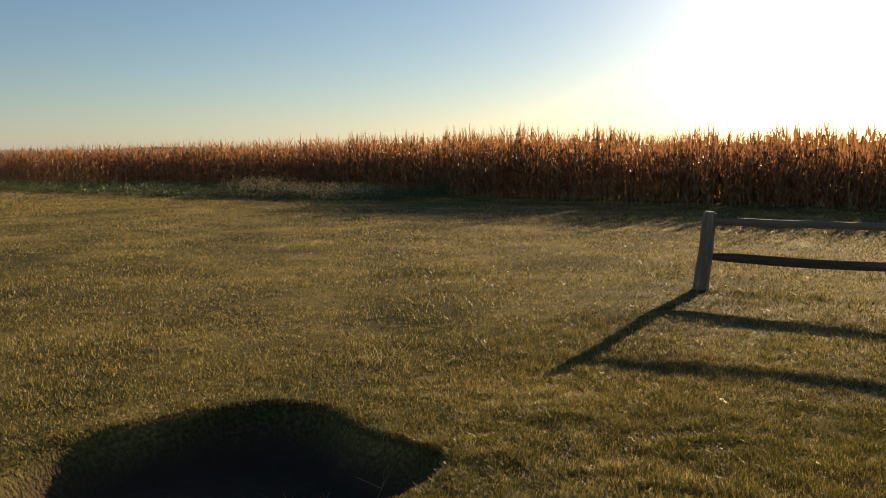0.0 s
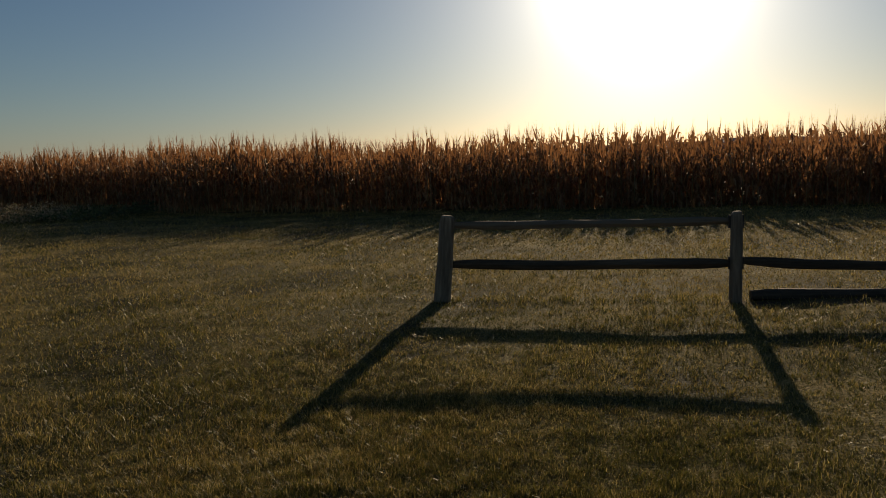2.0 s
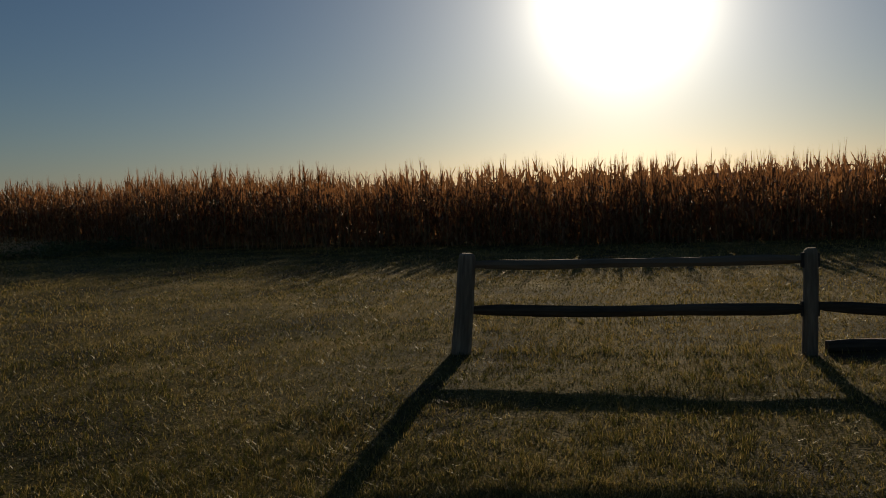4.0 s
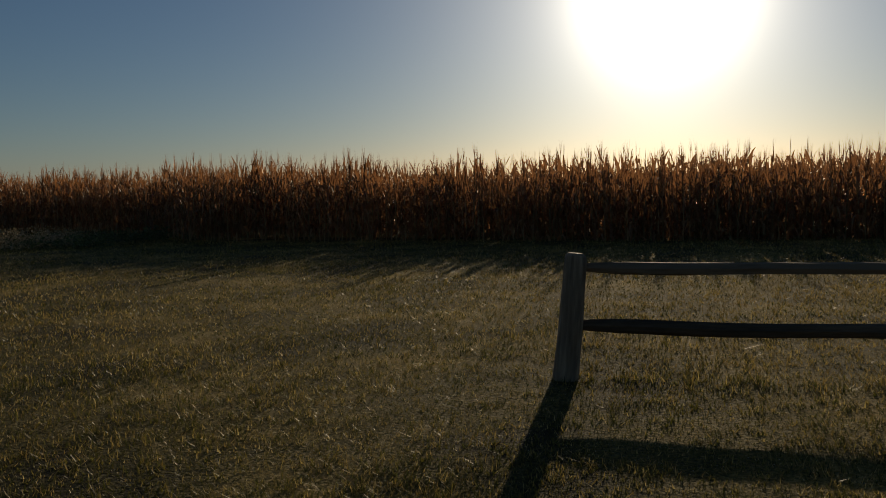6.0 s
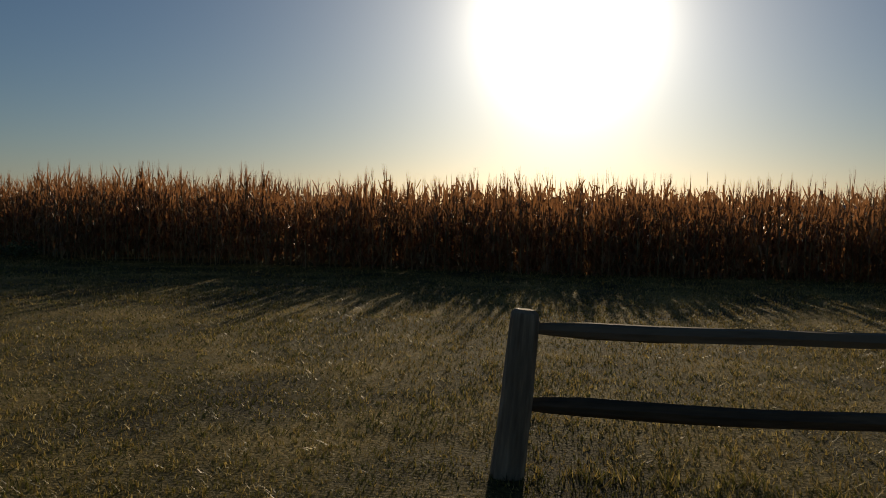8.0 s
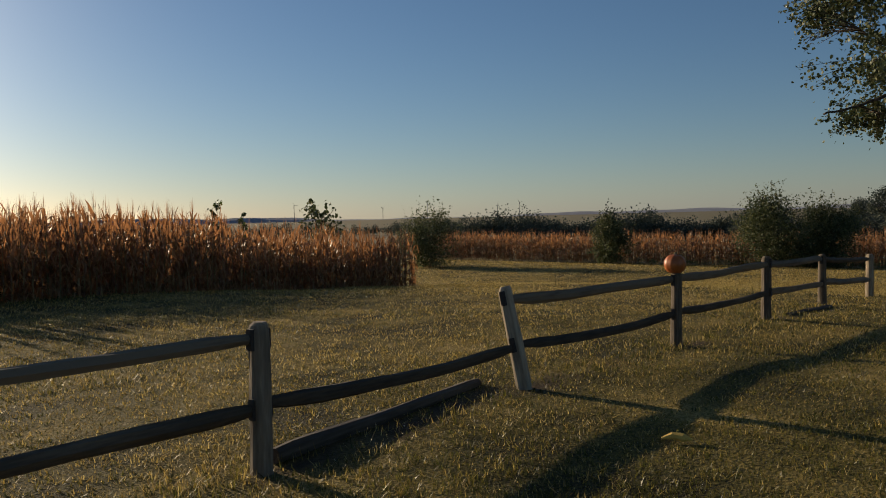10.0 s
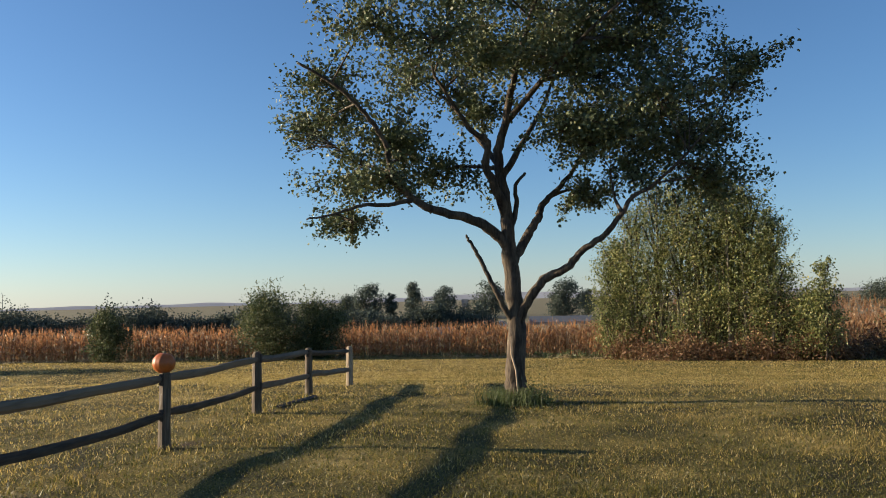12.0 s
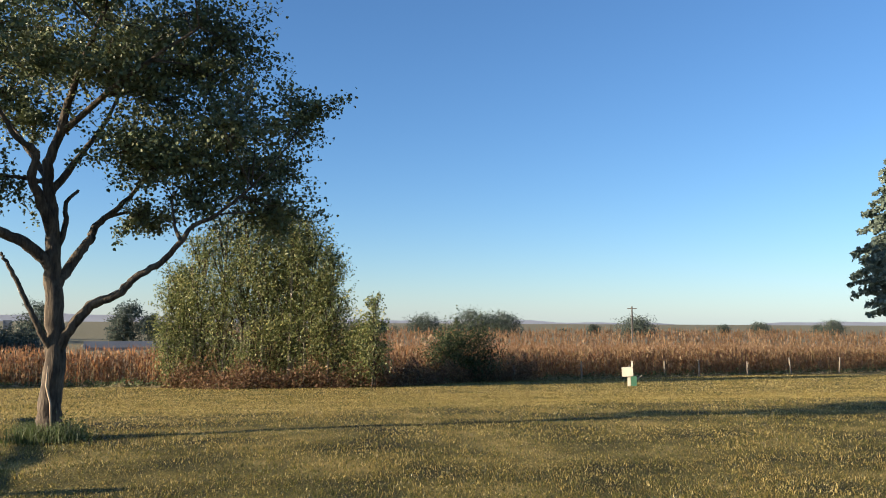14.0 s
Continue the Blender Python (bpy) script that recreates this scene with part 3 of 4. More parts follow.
def build_corn():
    rng = random.Random(5)
    nr = np.random.default_rng(5)
    fine = [corn_template(rng, 0) for _ in range(10)]
    coarse = [corn_template(rng, 1) for _ in range(8)]
    tops = [corn_template(rng, 1, True) for _ in range(8)]
    pts = []
    for r in range(20):
        step = 0.155 if r < 5 else 0.3 if r < 10 else 0.66
        x = np.arange(-75, 25.0, step)
        x = x + nr.normal(0, 0.03, len(x))
        y = np.interp(x, NORTH_EDGE_X, NORTH_EDGE_Y) + r * 0.76 + nr.normal(0, 0.05, len(x))
        keep = (nr.random(len(x)) > 0.05) & ((x > -45) | (nr.random(len(x)) > 0.4)) & (x + 0.3 * r < 25)
        pts.append(np.stack([x, y], -1)[keep])
    xy = np.concatenate(pts)
    near = (xy[:, 0] > -28) & (xy[:, 1] < np.interp(xy[:, 0], NORTH_EDGE_X, NORTH_EDGE_Y) + 3.4)
    me = plant_mesh("corn_field", fine, xy[near], gz(xy[near, 0], xy[near, 1]) + 0.03 - 0.33 * smooth01((xy[near, 0] + 11) / 14), 1.0, nr, [M_CORN, M_STALK])
    tagged(new("corn_field", me), "dense stand of dried brown corn along the lawn", "corn", kind="stuff")
    me = plant_mesh("corn_field", coarse, xy[~near], gz(xy[~near, 0], xy[~near, 1]) - 0.02, 1.0, nr, [M_CORN, M_STALK])
    tagged(new("corn_field", me), "dried brown corn farther along the field", "corn", kind="stuff")
    # thinner planting deeper in the field
    n = 1500
    x = nr.uniform(-70, 40, n)
    y = np.interp(x, NORTH_EDGE_X, NORTH_EDGE_Y) + 15 + nr.uniform(0, 1, n) ** 1.5 * 50
    ok = x < 19 + 0.1 * (y - 40)
    me = plant_mesh("corn_field", coarse, np.stack([x, y], -1)[ok], gz(x[ok], y[ok]), 1.0, nr, [M_CORN, M_STALK])
    tagged(new("corn_field", me), "dried brown corn deep in the field", "corn", kind="stuff")
    # field to the east, seen partly from above
    FY = np.array([-90, -55, -36, -20, -10, 5, 11, 20, 34, 50, 90.0])
    FX = np.array([72, 63, 59, 55, 52.5, 53, 58, 60, 55, 50, 46.0])
    front, deep = [], []
    for r in range(78):
        y = np.arange(-76, 64, 0.25 if r < 8 else 1.05)
        y = y + nr.normal(0, 0.08, len(y))
        d = r * 0.76
        x = np.interp(y, FY, FX) + d + nr.normal(0, 0.1, len(y))
        lim = np.interp(y, [-20, 0, 14, 30], [60, 45, 14, 12])
        (front if r < 8 else deep).append(np.stack([x, y], -1)[(d < lim) & (nr.random(len(y)) > 0.08)])
    xy = np.concatenate(deep)
    me = plant_mesh("corn_field", tops, xy, gz(xy[:, 0], xy[:, 1]), 1.0, nr, [M_CORN, M_STALK])
    tagged(new("corn_field", me), "orange-brown tops of ripe corn deep in the field", "corn", kind="stuff")
    xy = np.concatenate(front)
    me = plant_mesh("corn_field", coarse, xy, gz(xy[:, 0], xy[:, 1]), 1.0, nr, [M_CORN, M_STALK])
    tagged(new("corn_field", me), "wide field of ripe orange-brown corn beyond the lawn", "corn", kind="stuff")
    # corn that goes on to the distance, as thicker clumps
    gx, gy = np.meshgrid(np.arange(108, 330, 3.6), np.arange(-250, -5, 3.6))
    xy = np.stack([gx.ravel(), gy.ravel()], -1) + nr.uniform(-1.2, 1.2, (gx.size, 2))
    me = plant_mesh("corn_field", tops, xy, gz(xy[:, 0], xy[:, 1]) - 3.7, 2.9, nr, [M_CORN, M_STALK])
    tagged(new("corn_field", me), "far corn tops reaching the horizon", "corn", kind="stuff")


build_corn()

# ---- main tree ----
TREE = Vector((15.95, 8.38, 0.0))
TREE.z = float(ground_z(TREE.x, TREE.y))
T_DIR, T_RIGHT = Vector((0.991, 0.135, 0)), Vector((0.135, -0.991, 0))


def tree_point(s, u, d):
    return T_RIGHT * s + T_DIR * d + Vector((0, 0, u))


def build_main_tree():
    rng, nr = random.Random(9), np.random.default_rng(9)
    root = tagged(empty("tree", *TREE), "spreading broadleaf tree with bare lower limbs on the lawn", "tree")
    K = 1.07
    limbs = [
        ([(0, -0.15, 0), (0, 0.2, 0), (-0.02, 0.55, 0), (0.03, 1.25, 0.02), (-0.02, 1.85, 0), (-0.06, 2.4, 0), (-0.08, 2.9, 0), (-0.14, 3.45, 0.05), (-0.18, 3.9, 0.1), (-0.02, 4.5, 0.1),
          (0.1, 5.05, 0), (0.3, 5.7, -0.1), (0.5, 6.3, -0.1)], 0.165, 0.025),
        ([(-0.06, 2.4, 0), (-0.36, 2.7, -0.15), (-0.75, 2.85, -0.3), (-1.2, 2.96, -0.5), (-1.5, 3.15, -0.6), (-1.72, 3.42, -0.7), (-1.82, 3.92, -0.9), (-2.06, 4.3, -1.1), (-2.4, 4.65, -1.3),
          (-2.95, 5.0, -1.5)], 0.09, 0.018),
        ([(-1.45, 3.1, -0.6), (-1.8, 3.01, -0.8), (-2.16, 2.99, -1.0), (-2.52, 2.86, -1.2), (-2.87, 2.78, -1.4)], 0.04, 0.012),
        ([(-0.08, 2.9, 0), (-0.25, 3.34, -0.2), (-0.36, 3.57, -0.3), (-0.33, 3.97, -0.4), (-0.53, 4.1, -0.5), (-0.72, 4.35, -0.6), (-1.07, 4.9, -0.8)], 0.085, 0.02),
        ([(-0.03, 2.1, 0), (0.21, 2.53, 0.2), (0.41, 2.84, 0.3), (0.49, 3.06, 0.4), (0.69, 3.28, 0.5), (0.97, 3.58, 0.7), (1.25, 4.03, 0.9), (1.61, 4.65, 1.2)], 0.085, 0.018),
        ([(0.03, 1.15, 0), (0.19, 1.52, -0.1), (0.46, 1.86, -0.2), (0.81, 2.03, -0.35), (1.02, 2.27, -0.4), (1.36, 2.5, -0.5), (1.63, 2.81, -0.6), (1.77, 3.03, -0.6), (2.09, 3.2, -0.7),
          (2.55, 3.63, -0.9)], 0.085, 0.018),
        ([(1.62, 2.78, -0.6), (1.51, 3.08, -0.55), (1.48, 3.43, -0.5)], 0.035, 0.01),
        ([(0.0, 1.2, 0), (-0.21, 1.58, -0.15), (-0.37, 1.93, -0.2), (-0.53, 2.28, -0.25), (-0.64, 2.46, -0.3), (-0.70, 2.57, -0.3)], 0.05, 0.018),
        ([(-0.04, 2.5, 0), (0.08, 3.07, 0.1), (0.07, 3.35, 0.1), (0.24, 3.55, 0.15)], 0.05, 0.02),
        ([(-0.14, 3.45, 0.05), (0.25, 4.2, 0.7), (0.6, 4.9, 1.3), (0.8, 5.5, 1.7)], 0.06, 0.02),
        ([(-0.14, 3.6, 0.05), (-0.6, 4.4, 0.8), (-1.2, 5.2, 1.4)], 0.055, 0.02),
        ([(0.0, 4.4, 0.1), (0.9, 5.2, -0.7), (1.7, 5.8, -1.2)], 0.05, 0.018)]
    nodes = []
    for i, (ns, r0, r1) in enumerate(limbs):
        P = curve_through([tree_point(*[c * K for c in n]) for n in ns], 5)
        m = len(P) - 1
        P = [p + Vector((rng.uniform(-1, 1), rng.uniform(-1, 1), rng.uniform(-1, 1))) * 0.014 for p in P]
        R = [r0 + (r1 - r0) * (q / m) ** 0.8 for q in range(m + 1)]
        if i == 0:
            R = [r + 0.10 * math.exp(-q / 2.5) for q, r in enumerate(R)]
        R = [r * (1.2 if i == 0 else 1.1) for r in R]
        vs, fs = tube(P, R, 14 if i == 0 else 10, 0.09, rng)
        part("trunk" if i == 0 else "limb", mesh_of("limb", vs, fs, M_BARK, smooth=True), root, "broken bare limb" if i == 7 else "")
        if i not in (7, 8):
            nodes += [(p, r) for p, r in zip(P, R) if p.z > 2.4]
    # bare strip where bark is missing
    vs, fs = tube([T_DIR * -0.245 + T_RIGHT * 0.02 + Vector((0, 0, 0.22)), T_DIR * -0.215 + T_RIGHT * 0.0 + Vector((0, 0, 0.55)), T_DIR * -0.185 + T_RIGHT * -0.065 + Vector((0, 0, 0.8)), T_DIR * -0.165 + T_RIGHT * -0.06 + Vector((0, 0, 1.1))],
                  [0.012, 0.015, 0.016, 0.004], 6)
    part("bare_strip", mesh_of("bare_strip", vs, fs, M_STRIPPED, smooth=True), root, "pale strip of stripped bark")
    clumps = [(-3.0, 5.08, 0.62, 0.42), (-3.4, 4.5, 0.35, 0.22), (-2.68, 4.48, 0.7, 0.44), (-1.75, 5.5, 0.66, 0.44), (-2.6, 3.58, 0.53, 0.4), (-2.69, 2.87, 0.48, 0.22),
              (-1.8, 4.01, 0.62, 0.48), (-1.18, 3.63, 0.57, 0.35), (-1.89, 3.35, 0.44, 0.2), (-0.7, 6.12, 0.85, 0.47), (-0.98, 5.17, 0.7, 0.53), (-0.45, 4.75, 0.5, 0.3)]
    clumps += [(0.32, 6.53, 1.05, 0.5), (0.56, 5.41, 0.79, 0.53), (1.48, 6.13, 0.88, 0.53), (2.46, 5.83, 0.7, 0.48), (1.44, 5.02, 0.79, 0.53), (2.61, 4.9, 0.97, 0.44), (3.42, 4.97, 0.44, 0.26),
               (0.75, 4.1, 0.5, 0.4), (1.33, 4.2, 0.62, 0.44), (1.84, 3.56, 0.5, 0.36), (2.57, 3.99, 0.79, 0.53), (3.2, 4.16, 0.53, 0.44), (2.99, 3.44, 0.7, 0.44)]
    clumps += [(2.14, 4.37, 0.7, 0.44), (1.29, 3.2, 0.36, 0.2), (3.34, 3.26, 0.35, 0.26), (-0.2, 5.9, 0.8, 0.5), (0.9, 6.7, 0.8, 0.4), (2.0, 5.4, 0.8, 0.45)]
    TV, TF, LP = [], [], []
    for ci, (s, u, rs, ru) in enumerate(clumps):
        d = rng.uniform(-1, 1) * (2.3 if abs(s) < 2.2 and u > 3.9 else 1.1) - 0.3 * s * 0.2
        c = tree_point(s * K, u * K, d)
        for rep in range(2 if abs(s) < 2.4 and u > 4 else 1):
            if rep:
                c = tree_point(s * K + rng.uniform(-0.4, 0.4), u * K + rng.uniform(-0.2, 0.35), -d + rng.uniform(-0.6, 0.6))
            near = min(nodes, key=lambda q: (q[0] - c).length + (0.5 if q[0].z > c.z else 0))
            a = near[0]
            mid = (a + c) / 2 + Vector((rng.uniform(-0.15, 0.15), rng.uniform(-0.15, 0.15), rng.uniform(0.0, 0.25)))
            P = curve_through([a, mid, c], 5)
            r0 = min(near[1] * 0.7, 0.04)
            vs, fs = tube(P, [r0 + (0.008 - r0) * q / 10 for q in range(11)], 5)
            o = len(TV)
            TV += vs
            TF += [tuple(o + q for q in f) for f in fs]
            rad = Vector((rs * 1.42, rs * 1.42, ru * 1.5))
            for tw in range(22):
                e = c + Vector([max(-1.05, min(1.05, rng.gauss(0, 0.62))) * q for q in rad])
                b = P[rng.randint(5, 10)]
                m2 = (b + e) / 2 + Vector((0, 0, rng.uniform(-0.03, 0.1)))
                vs, fs = tube([b, m2, e], [0.009, 0.006, 0.003], 3, cap=False)
                o = len(TV)
                TV += vs
                TF += [tuple(o + q for q in f) for f in fs]
                k = 60
                t = nr.uniform(0.2, 1.04, (k, 1))
                LP.append(np.array(b) * (1 - t) + np.array(e) * t + nr.normal(0, 0.07, (k, 3)))
            LP.append(clump_points(nr, c, rad * 0.9, int(460 * rs * ru / 0.35)))
    # leafless twigs at the edge of the crown
    for q in range(16):
        a = tree_point(-2.5 * K, 3.85 * K, -1.0 + rng.uniform(-0.3, 0.3))
        b = a + T_RIGHT * rng.uniform(-0.9, -0.4) + Vector((0, 0, rng.uniform(-0.1, 0.35))) + T_DIR * rng.uniform(-0.4, 0.4)
        vs, fs = tube([a, (a + b) / 2 + Vector((0, 0, 0.06)), b], [0.010, 0.006, 0.003], 3, cap=False)
        o = len(TV)
        TV += vs
        TF += [tuple(o + w for w in f) for f in fs]
    tagged(part("twig_mass", mesh_of("twig_mass", TV, TF, M_BARK, smooth=True), root), kind="stuff")
    part("crown", leaf_mesh("crown", np.concatenate(LP), 0.057, M_LEAF, nr, broad=True), root, "dull green leaves with gaps between them")


build_main_tree()


# ---- other trees and bushes ----
def leafy(name, x, y, h, w, seed, mat_leaf, label, category, leaf=0.12, n=2600, stems=5, low=0.05, crown_top=1.0, clumps=16, column=False, z=None, group="", shoots=1, bark=None):
    """A bush or small tree: several leaning stems and many leaves in uneven clumps."""
    rng, nr = random.Random(seed), np.random.default_rng(seed)
    z0 = float(gz(x, y)) if z is None else z
    root = tagged(empty(name, x, y, z0), label, category, group)
    C = []
    for i in range(clumps):
        t = low + (0.96 - low) * (i + rng.random()) / clumps
        prof = math.sin(math.pi * min(1, max(0.06, (t - low * 0.5) / 1.08))) ** (0.55 if not column else 0.4)
        prof *= (1 - 0.45 * t) if not column else (1 - 0.35 * t)
        a, r = rng.uniform(0, 6.28), w / 2 * prof * rng.uniform(0.35, 0.85)
        C.append((math.cos(a) * r, math.sin(a) * r, h * t, w * prof * rng.uniform(0.22, 0.36) + 0.08 * w))
    TV, TF = [], []
    for i in range(stems):
        c = C[rng.randint(len(C) // 2, len(C) - 1)]
        b = Vector((rng.uniform(-0.12, 0.12) * w, rng.uniform(-0.12, 0.12) * w, -0.05))
        P = curve_through([b, Vector((b.x * 0.6 + c[0] * 0.3, b.y * 0.6 + c[1] * 0.3, h * 0.35)), Vector((c[0] * 0.8, c[1] * 0.8, c[2] * 0.95))], 4)
        r0 = 0.011 * h * rng.uniform(0.7, 1.2)
        vs, fs = tube(P, [r0 * (1 - 0.85 * q / 8) for q in range(9)], 6)
        part("trunk" if stems == 1 else "stem", mesh_of("stem", vs, fs, bark or M_BARK, smooth=True), root)
    for c in C:
        vs, fs = tube([(c[0] * 0.3, c[1] * 0.3, max(0.05, c[2] - c[3])), (c[0] * 0.7, c[1] * 0.7, c[2] - c[3] * 0.3), (c[0], c[1], c[2] + c[3] * 0.5)], [0.006 * h, 0.004 * h, 0.002 * h], 4)
        o = len(TV)
        TV += vs
        TF += [tuple(o + q for q in f) for f in fs]
    tagged(part("twig_mass", mesh_of("twig_mass", TV, TF, M_BARK, smooth=True), root), kind="stuff")
    tot = sum(c[3] ** 2 for c in C)
    LP = [clump_points(nr, c[:3], (c[3], c[3], c[3] * (0.8 if not column else 0.95)), max(30, int(n * c[3] ** 2 / tot))) for c in C]
    # stray shoots beyond the outline
    for i in range(max(6, clumps) * shoots):
        c = C[rng.randint(len(C) // 3, len(C) - 1)]
        d = Vector((rng.gauss(0, 1), rng.gauss(0, 1), rng.uniform(0.4, 2.2))).normalized() * c[3] * rng.uniform(1.0, 1.8)
        t = nr.uniform(0.3, 1, (14, 1))
        LP.append(np.array(c[:3]) + t * np.array(d) + nr.normal(0, leaf * 0.5, (14, 3)))
    P = np.concatenate(LP)
    P = P[P[:, 2] > 0.05]
    part("crown", leaf_mesh("crown", P, leaf, mat_leaf, nr), root)
    return root


POP = "young poplars at the field edge"
for i, (x, y, h, w) in enumerate(((49.6, 7.4, 6.6, 2.0), (49.2, 6.2, 8.6, 2.3), (48.8, 4.9, 9.6, 2.6), (47.8, 3.7, 9.2, 2.3), (47.6, 2.6, 10.0, 2.6), (47.0, 1.4, 9.4, 2.4), (46.5, 0.5, 8.8, 2.3),
                                  (46.0, -0.5, 7.4, 2.0), (48.9, 1.2, 9.2, 2.6))):
    leafy("poplar_tree", x, y, h, w * 1.35, 100 + i, M_POPLAR, "slender young poplar with yellowing green leaves by the cornfield", "tree", leaf=0.10, n=10500, stems=3, clumps=60, column=True, low=0.04, group=POP, shoots=3, bark=M_PALEBARK)
leafy("sapling", 44.0, -2.5, 4.8, 2.0, 120, M_POPLAR, "small pointed sapling beside the poplars", "tree", leaf=0.105, n=2900, stems=2, clumps=22, low=0.12, shoots=2)
leafy("sapling", 45.4, -2.0, 3.3, 3.6, 121, M_POPLAR, "low leafy sapling in rusty weeds", "tree", leaf=0.11, n=4600, stems=5, clumps=24, low=0.04, shoots=2)
leafy("bush", 52.5, -10.0, 3.15, 5.2, 122, M_DARKBUSH, "dark spreading bush in front of the corn", "bush", leaf=0.11, n=12500, stems=9, clumps=28, low=0.04, shoots=4)
leafy("bush", 53.8, 30.0, 4.3, 5.2, 123, M_BUSH, "tall dark green bush before the cornfield", "bush", leaf=0.11, n=17000, stems=8, clumps=28, low=0.03, shoots=6)
leafy("bush", 55.7, 27.4, 3.8, 5.0, 124, M_BUSH, "wide dark green bush before the cornfield", "bush", leaf=0.11, n=17000, stems=8, clumps=26, low=0.03, shoots=6)
leafy("bush", 50.5, 40.2, 3.2, 3.2, 125, M_BUSH, "rounded green bush at the field edge", "bush", leaf=0.11, n=9500, stems=6, clumps=20, low=0.03, shoots=5)
leafy("bush", 40.6, 48.0, 3.3, 5.0, 126, M_BUSH, "dark bush at the corner of the corn", "bush", leaf=0.11, n=9500, stems=6, clumps=20, low=0.03, shoots=5)
leafy("tall_weed", 15.15, 30.46, 2.75, 0.5, 128, M_WEED, "tall weed stalk rising above the corn", "weed", leaf=0.10, n=60, stems=3, clumps=6, low=0.5, column=True)
leafy("tall_weed", 15.9, 30.1, 2.6, 0.4, 129, M_WEED, "thin weed stalk rising above the corn", "weed", leaf=0.09, n=40, stems=2, clumps=5, low=0.5, column=True)
leafy("shrub", 23.5, 36.5, 3.1, 2.6, 127, M_BUSH, "leggy shrub rising above the corn", "shrub", leaf=0.17, n=420, stems=9, clumps=16, low=0.3)

# conifer at the end of the lawn
def spruce(x, y, h, w, trim):
    rng, nr = random.Random(77), np.random.default_rng(77)
    z0 = float(gz(x, y))
    root = tagged(empty("spruce_tree", x, y, z0), "blue-green spruce with drooping layered boughs", "tree")
    vs, fs = tube([(0, 0, -0.1), (0, 0, h * 0.5), (0, 0, h)], [0.16, 0.10, 0.02], 8)
    part("trunk", mesh_of("trunk", vs, fs, M_BARK, smooth=True), root)
    LP, BV, BF = [], [], []
    z = trim
    while z < h - 0.1:
        t = (z - trim) / (h - trim)
        L0 = w / 2 * (1 - t) ** 0.85 * (0.75 + 0.25 * min(1, t * 6))
        k = max(6, int(16 * (1 - t) + 5))
        a0 = rng.uniform(0, 6.28)
        for q in range(k):
            a = a0 + 6.283 * q / k + rng.uniform(-0.15, 0.15)
            L = L0 * rng.uniform(0.8, 1.08)
            u = np.array([math.cos(a), math.sin(a), 0])
            s = np.array([-math.sin(a), math.cos(a), 0])
            m = int(40 + 95 * L)
            tt = nr.uniform(0.15, 1, (m, 1)) ** 0.8
            P = u * tt * L + np.array([0, 0, z]) + np.array([0, 0, 1]) * (0.10 * tt - 0.32 * tt ** 2) * L + s * nr.normal(0, 0.12, (m, 1)) * (1.25 - tt) * L + nr.normal(0, 0.035, (m, 3))
            LP.append(P)
            e = u * L + np.array([0, 0, z - 0.2 * L])
            vs, fs = tube([(0, 0, z), tuple(u * L * 0.5 + np.array([0, 0, z + 0.0])), tuple(e)], [0.025, 0.015, 0.004], 4, cap=False)
            o = len(BV)
            BV += vs
            BF += [tuple(o + w_ for w_ in f) for f in fs]
        z += 0.26 * (1 - 0.45 * t)
    tagged(part("boughs", mesh_of("boughs", BV, BF, M_BARK), root), kind="stuff")
    part("crown", leaf_mesh("crown", np.concatenate(LP), 0.11, M_SPRUCE, nr, droop=0.5), root)


spruce(16.9, -10.15, 9.0, 4.9, 2.4)


# ---- weeds ----
def blade_patch(name, xy, zs, h, w, mats, nr, label, category, lean=0.35):
    n = len(xy)
    hh = h * nr.uniform(0.5, 1.25, n)
    a = nr.uniform(0, 6.283, n)
    ln = np.abs(nr.normal(0, lean, n))
    b = a + nr.normal(1.57, 0.5, n)
    base = np.stack([xy[:, 0], xy[:, 1], zs - 0.004], -1)
    side = np.stack([np.cos(b), np.sin(b), 0 * b], -1) * (w * nr.uniform(0.6, 1.3, n))[:, None] / 2
    tip = base + np.stack([np.cos(a) * ln * hh, np.sin(a) * ln * hh, hh], -1)
    v = np.stack([base - side, base + side, tip], 1).reshape(-1, 3)
    f = np.arange(3 * n).reshape(-1, 3)
    return tagged(new(name, mesh_of(name, v, f, mats)), label, category, kind="stuff")


def weed_band(name, x0, x1, line, depth, n, h, leaf, mat_leaf, seed, label):
    """A band of weeds: thin stems with small leaves, in drifts."""
    nr = np.random.default_rng(seed)
    k = n // 14
    t = nr.uniform(0, 1, k)
    px = x0 + (x1 - x0) * t
    py = line(px) + nr.uniform(0, depth, k)
    hh = h * (0.45 + 0.55 * nr.random(k)) * (0.7 + 0.3 * np.sin(px * 1.3 + 0.5) * np.sin(px * 0.37))
    zz = gz(px, py)
    u = nr.uniform(0.05, 1, (k, 14))
    P = np.stack([px[:, None] + nr.normal(0, 0.09, (k, 14)), py[:, None] + nr.normal(0, 0.09, (k, 14)), zz[:, None] + hh[:, None] * u], -1).reshape(-1, 3)
    return tagged(new(name, leaf_mesh(name, P, leaf, mat_leaf, nr)), label, "weeds", kind="stuff")


weed_band("weeds", -46, -13.5, lambda x: np.interp(x, [-46, -28, -20, -13.5], [21.0, 20.5, 20.8, 23.0]), 5.5, 32000, 0.55, 0.07, M_WEED, 31, "low green weeds along the corn edge")
weed_band("weeds", -22, -15, lambda x: 22.0 + 0 * x, 3.0, 9000, 0.95, 0.06, M_DRYGRASS, 32, "pale seeding weeds catching the light")


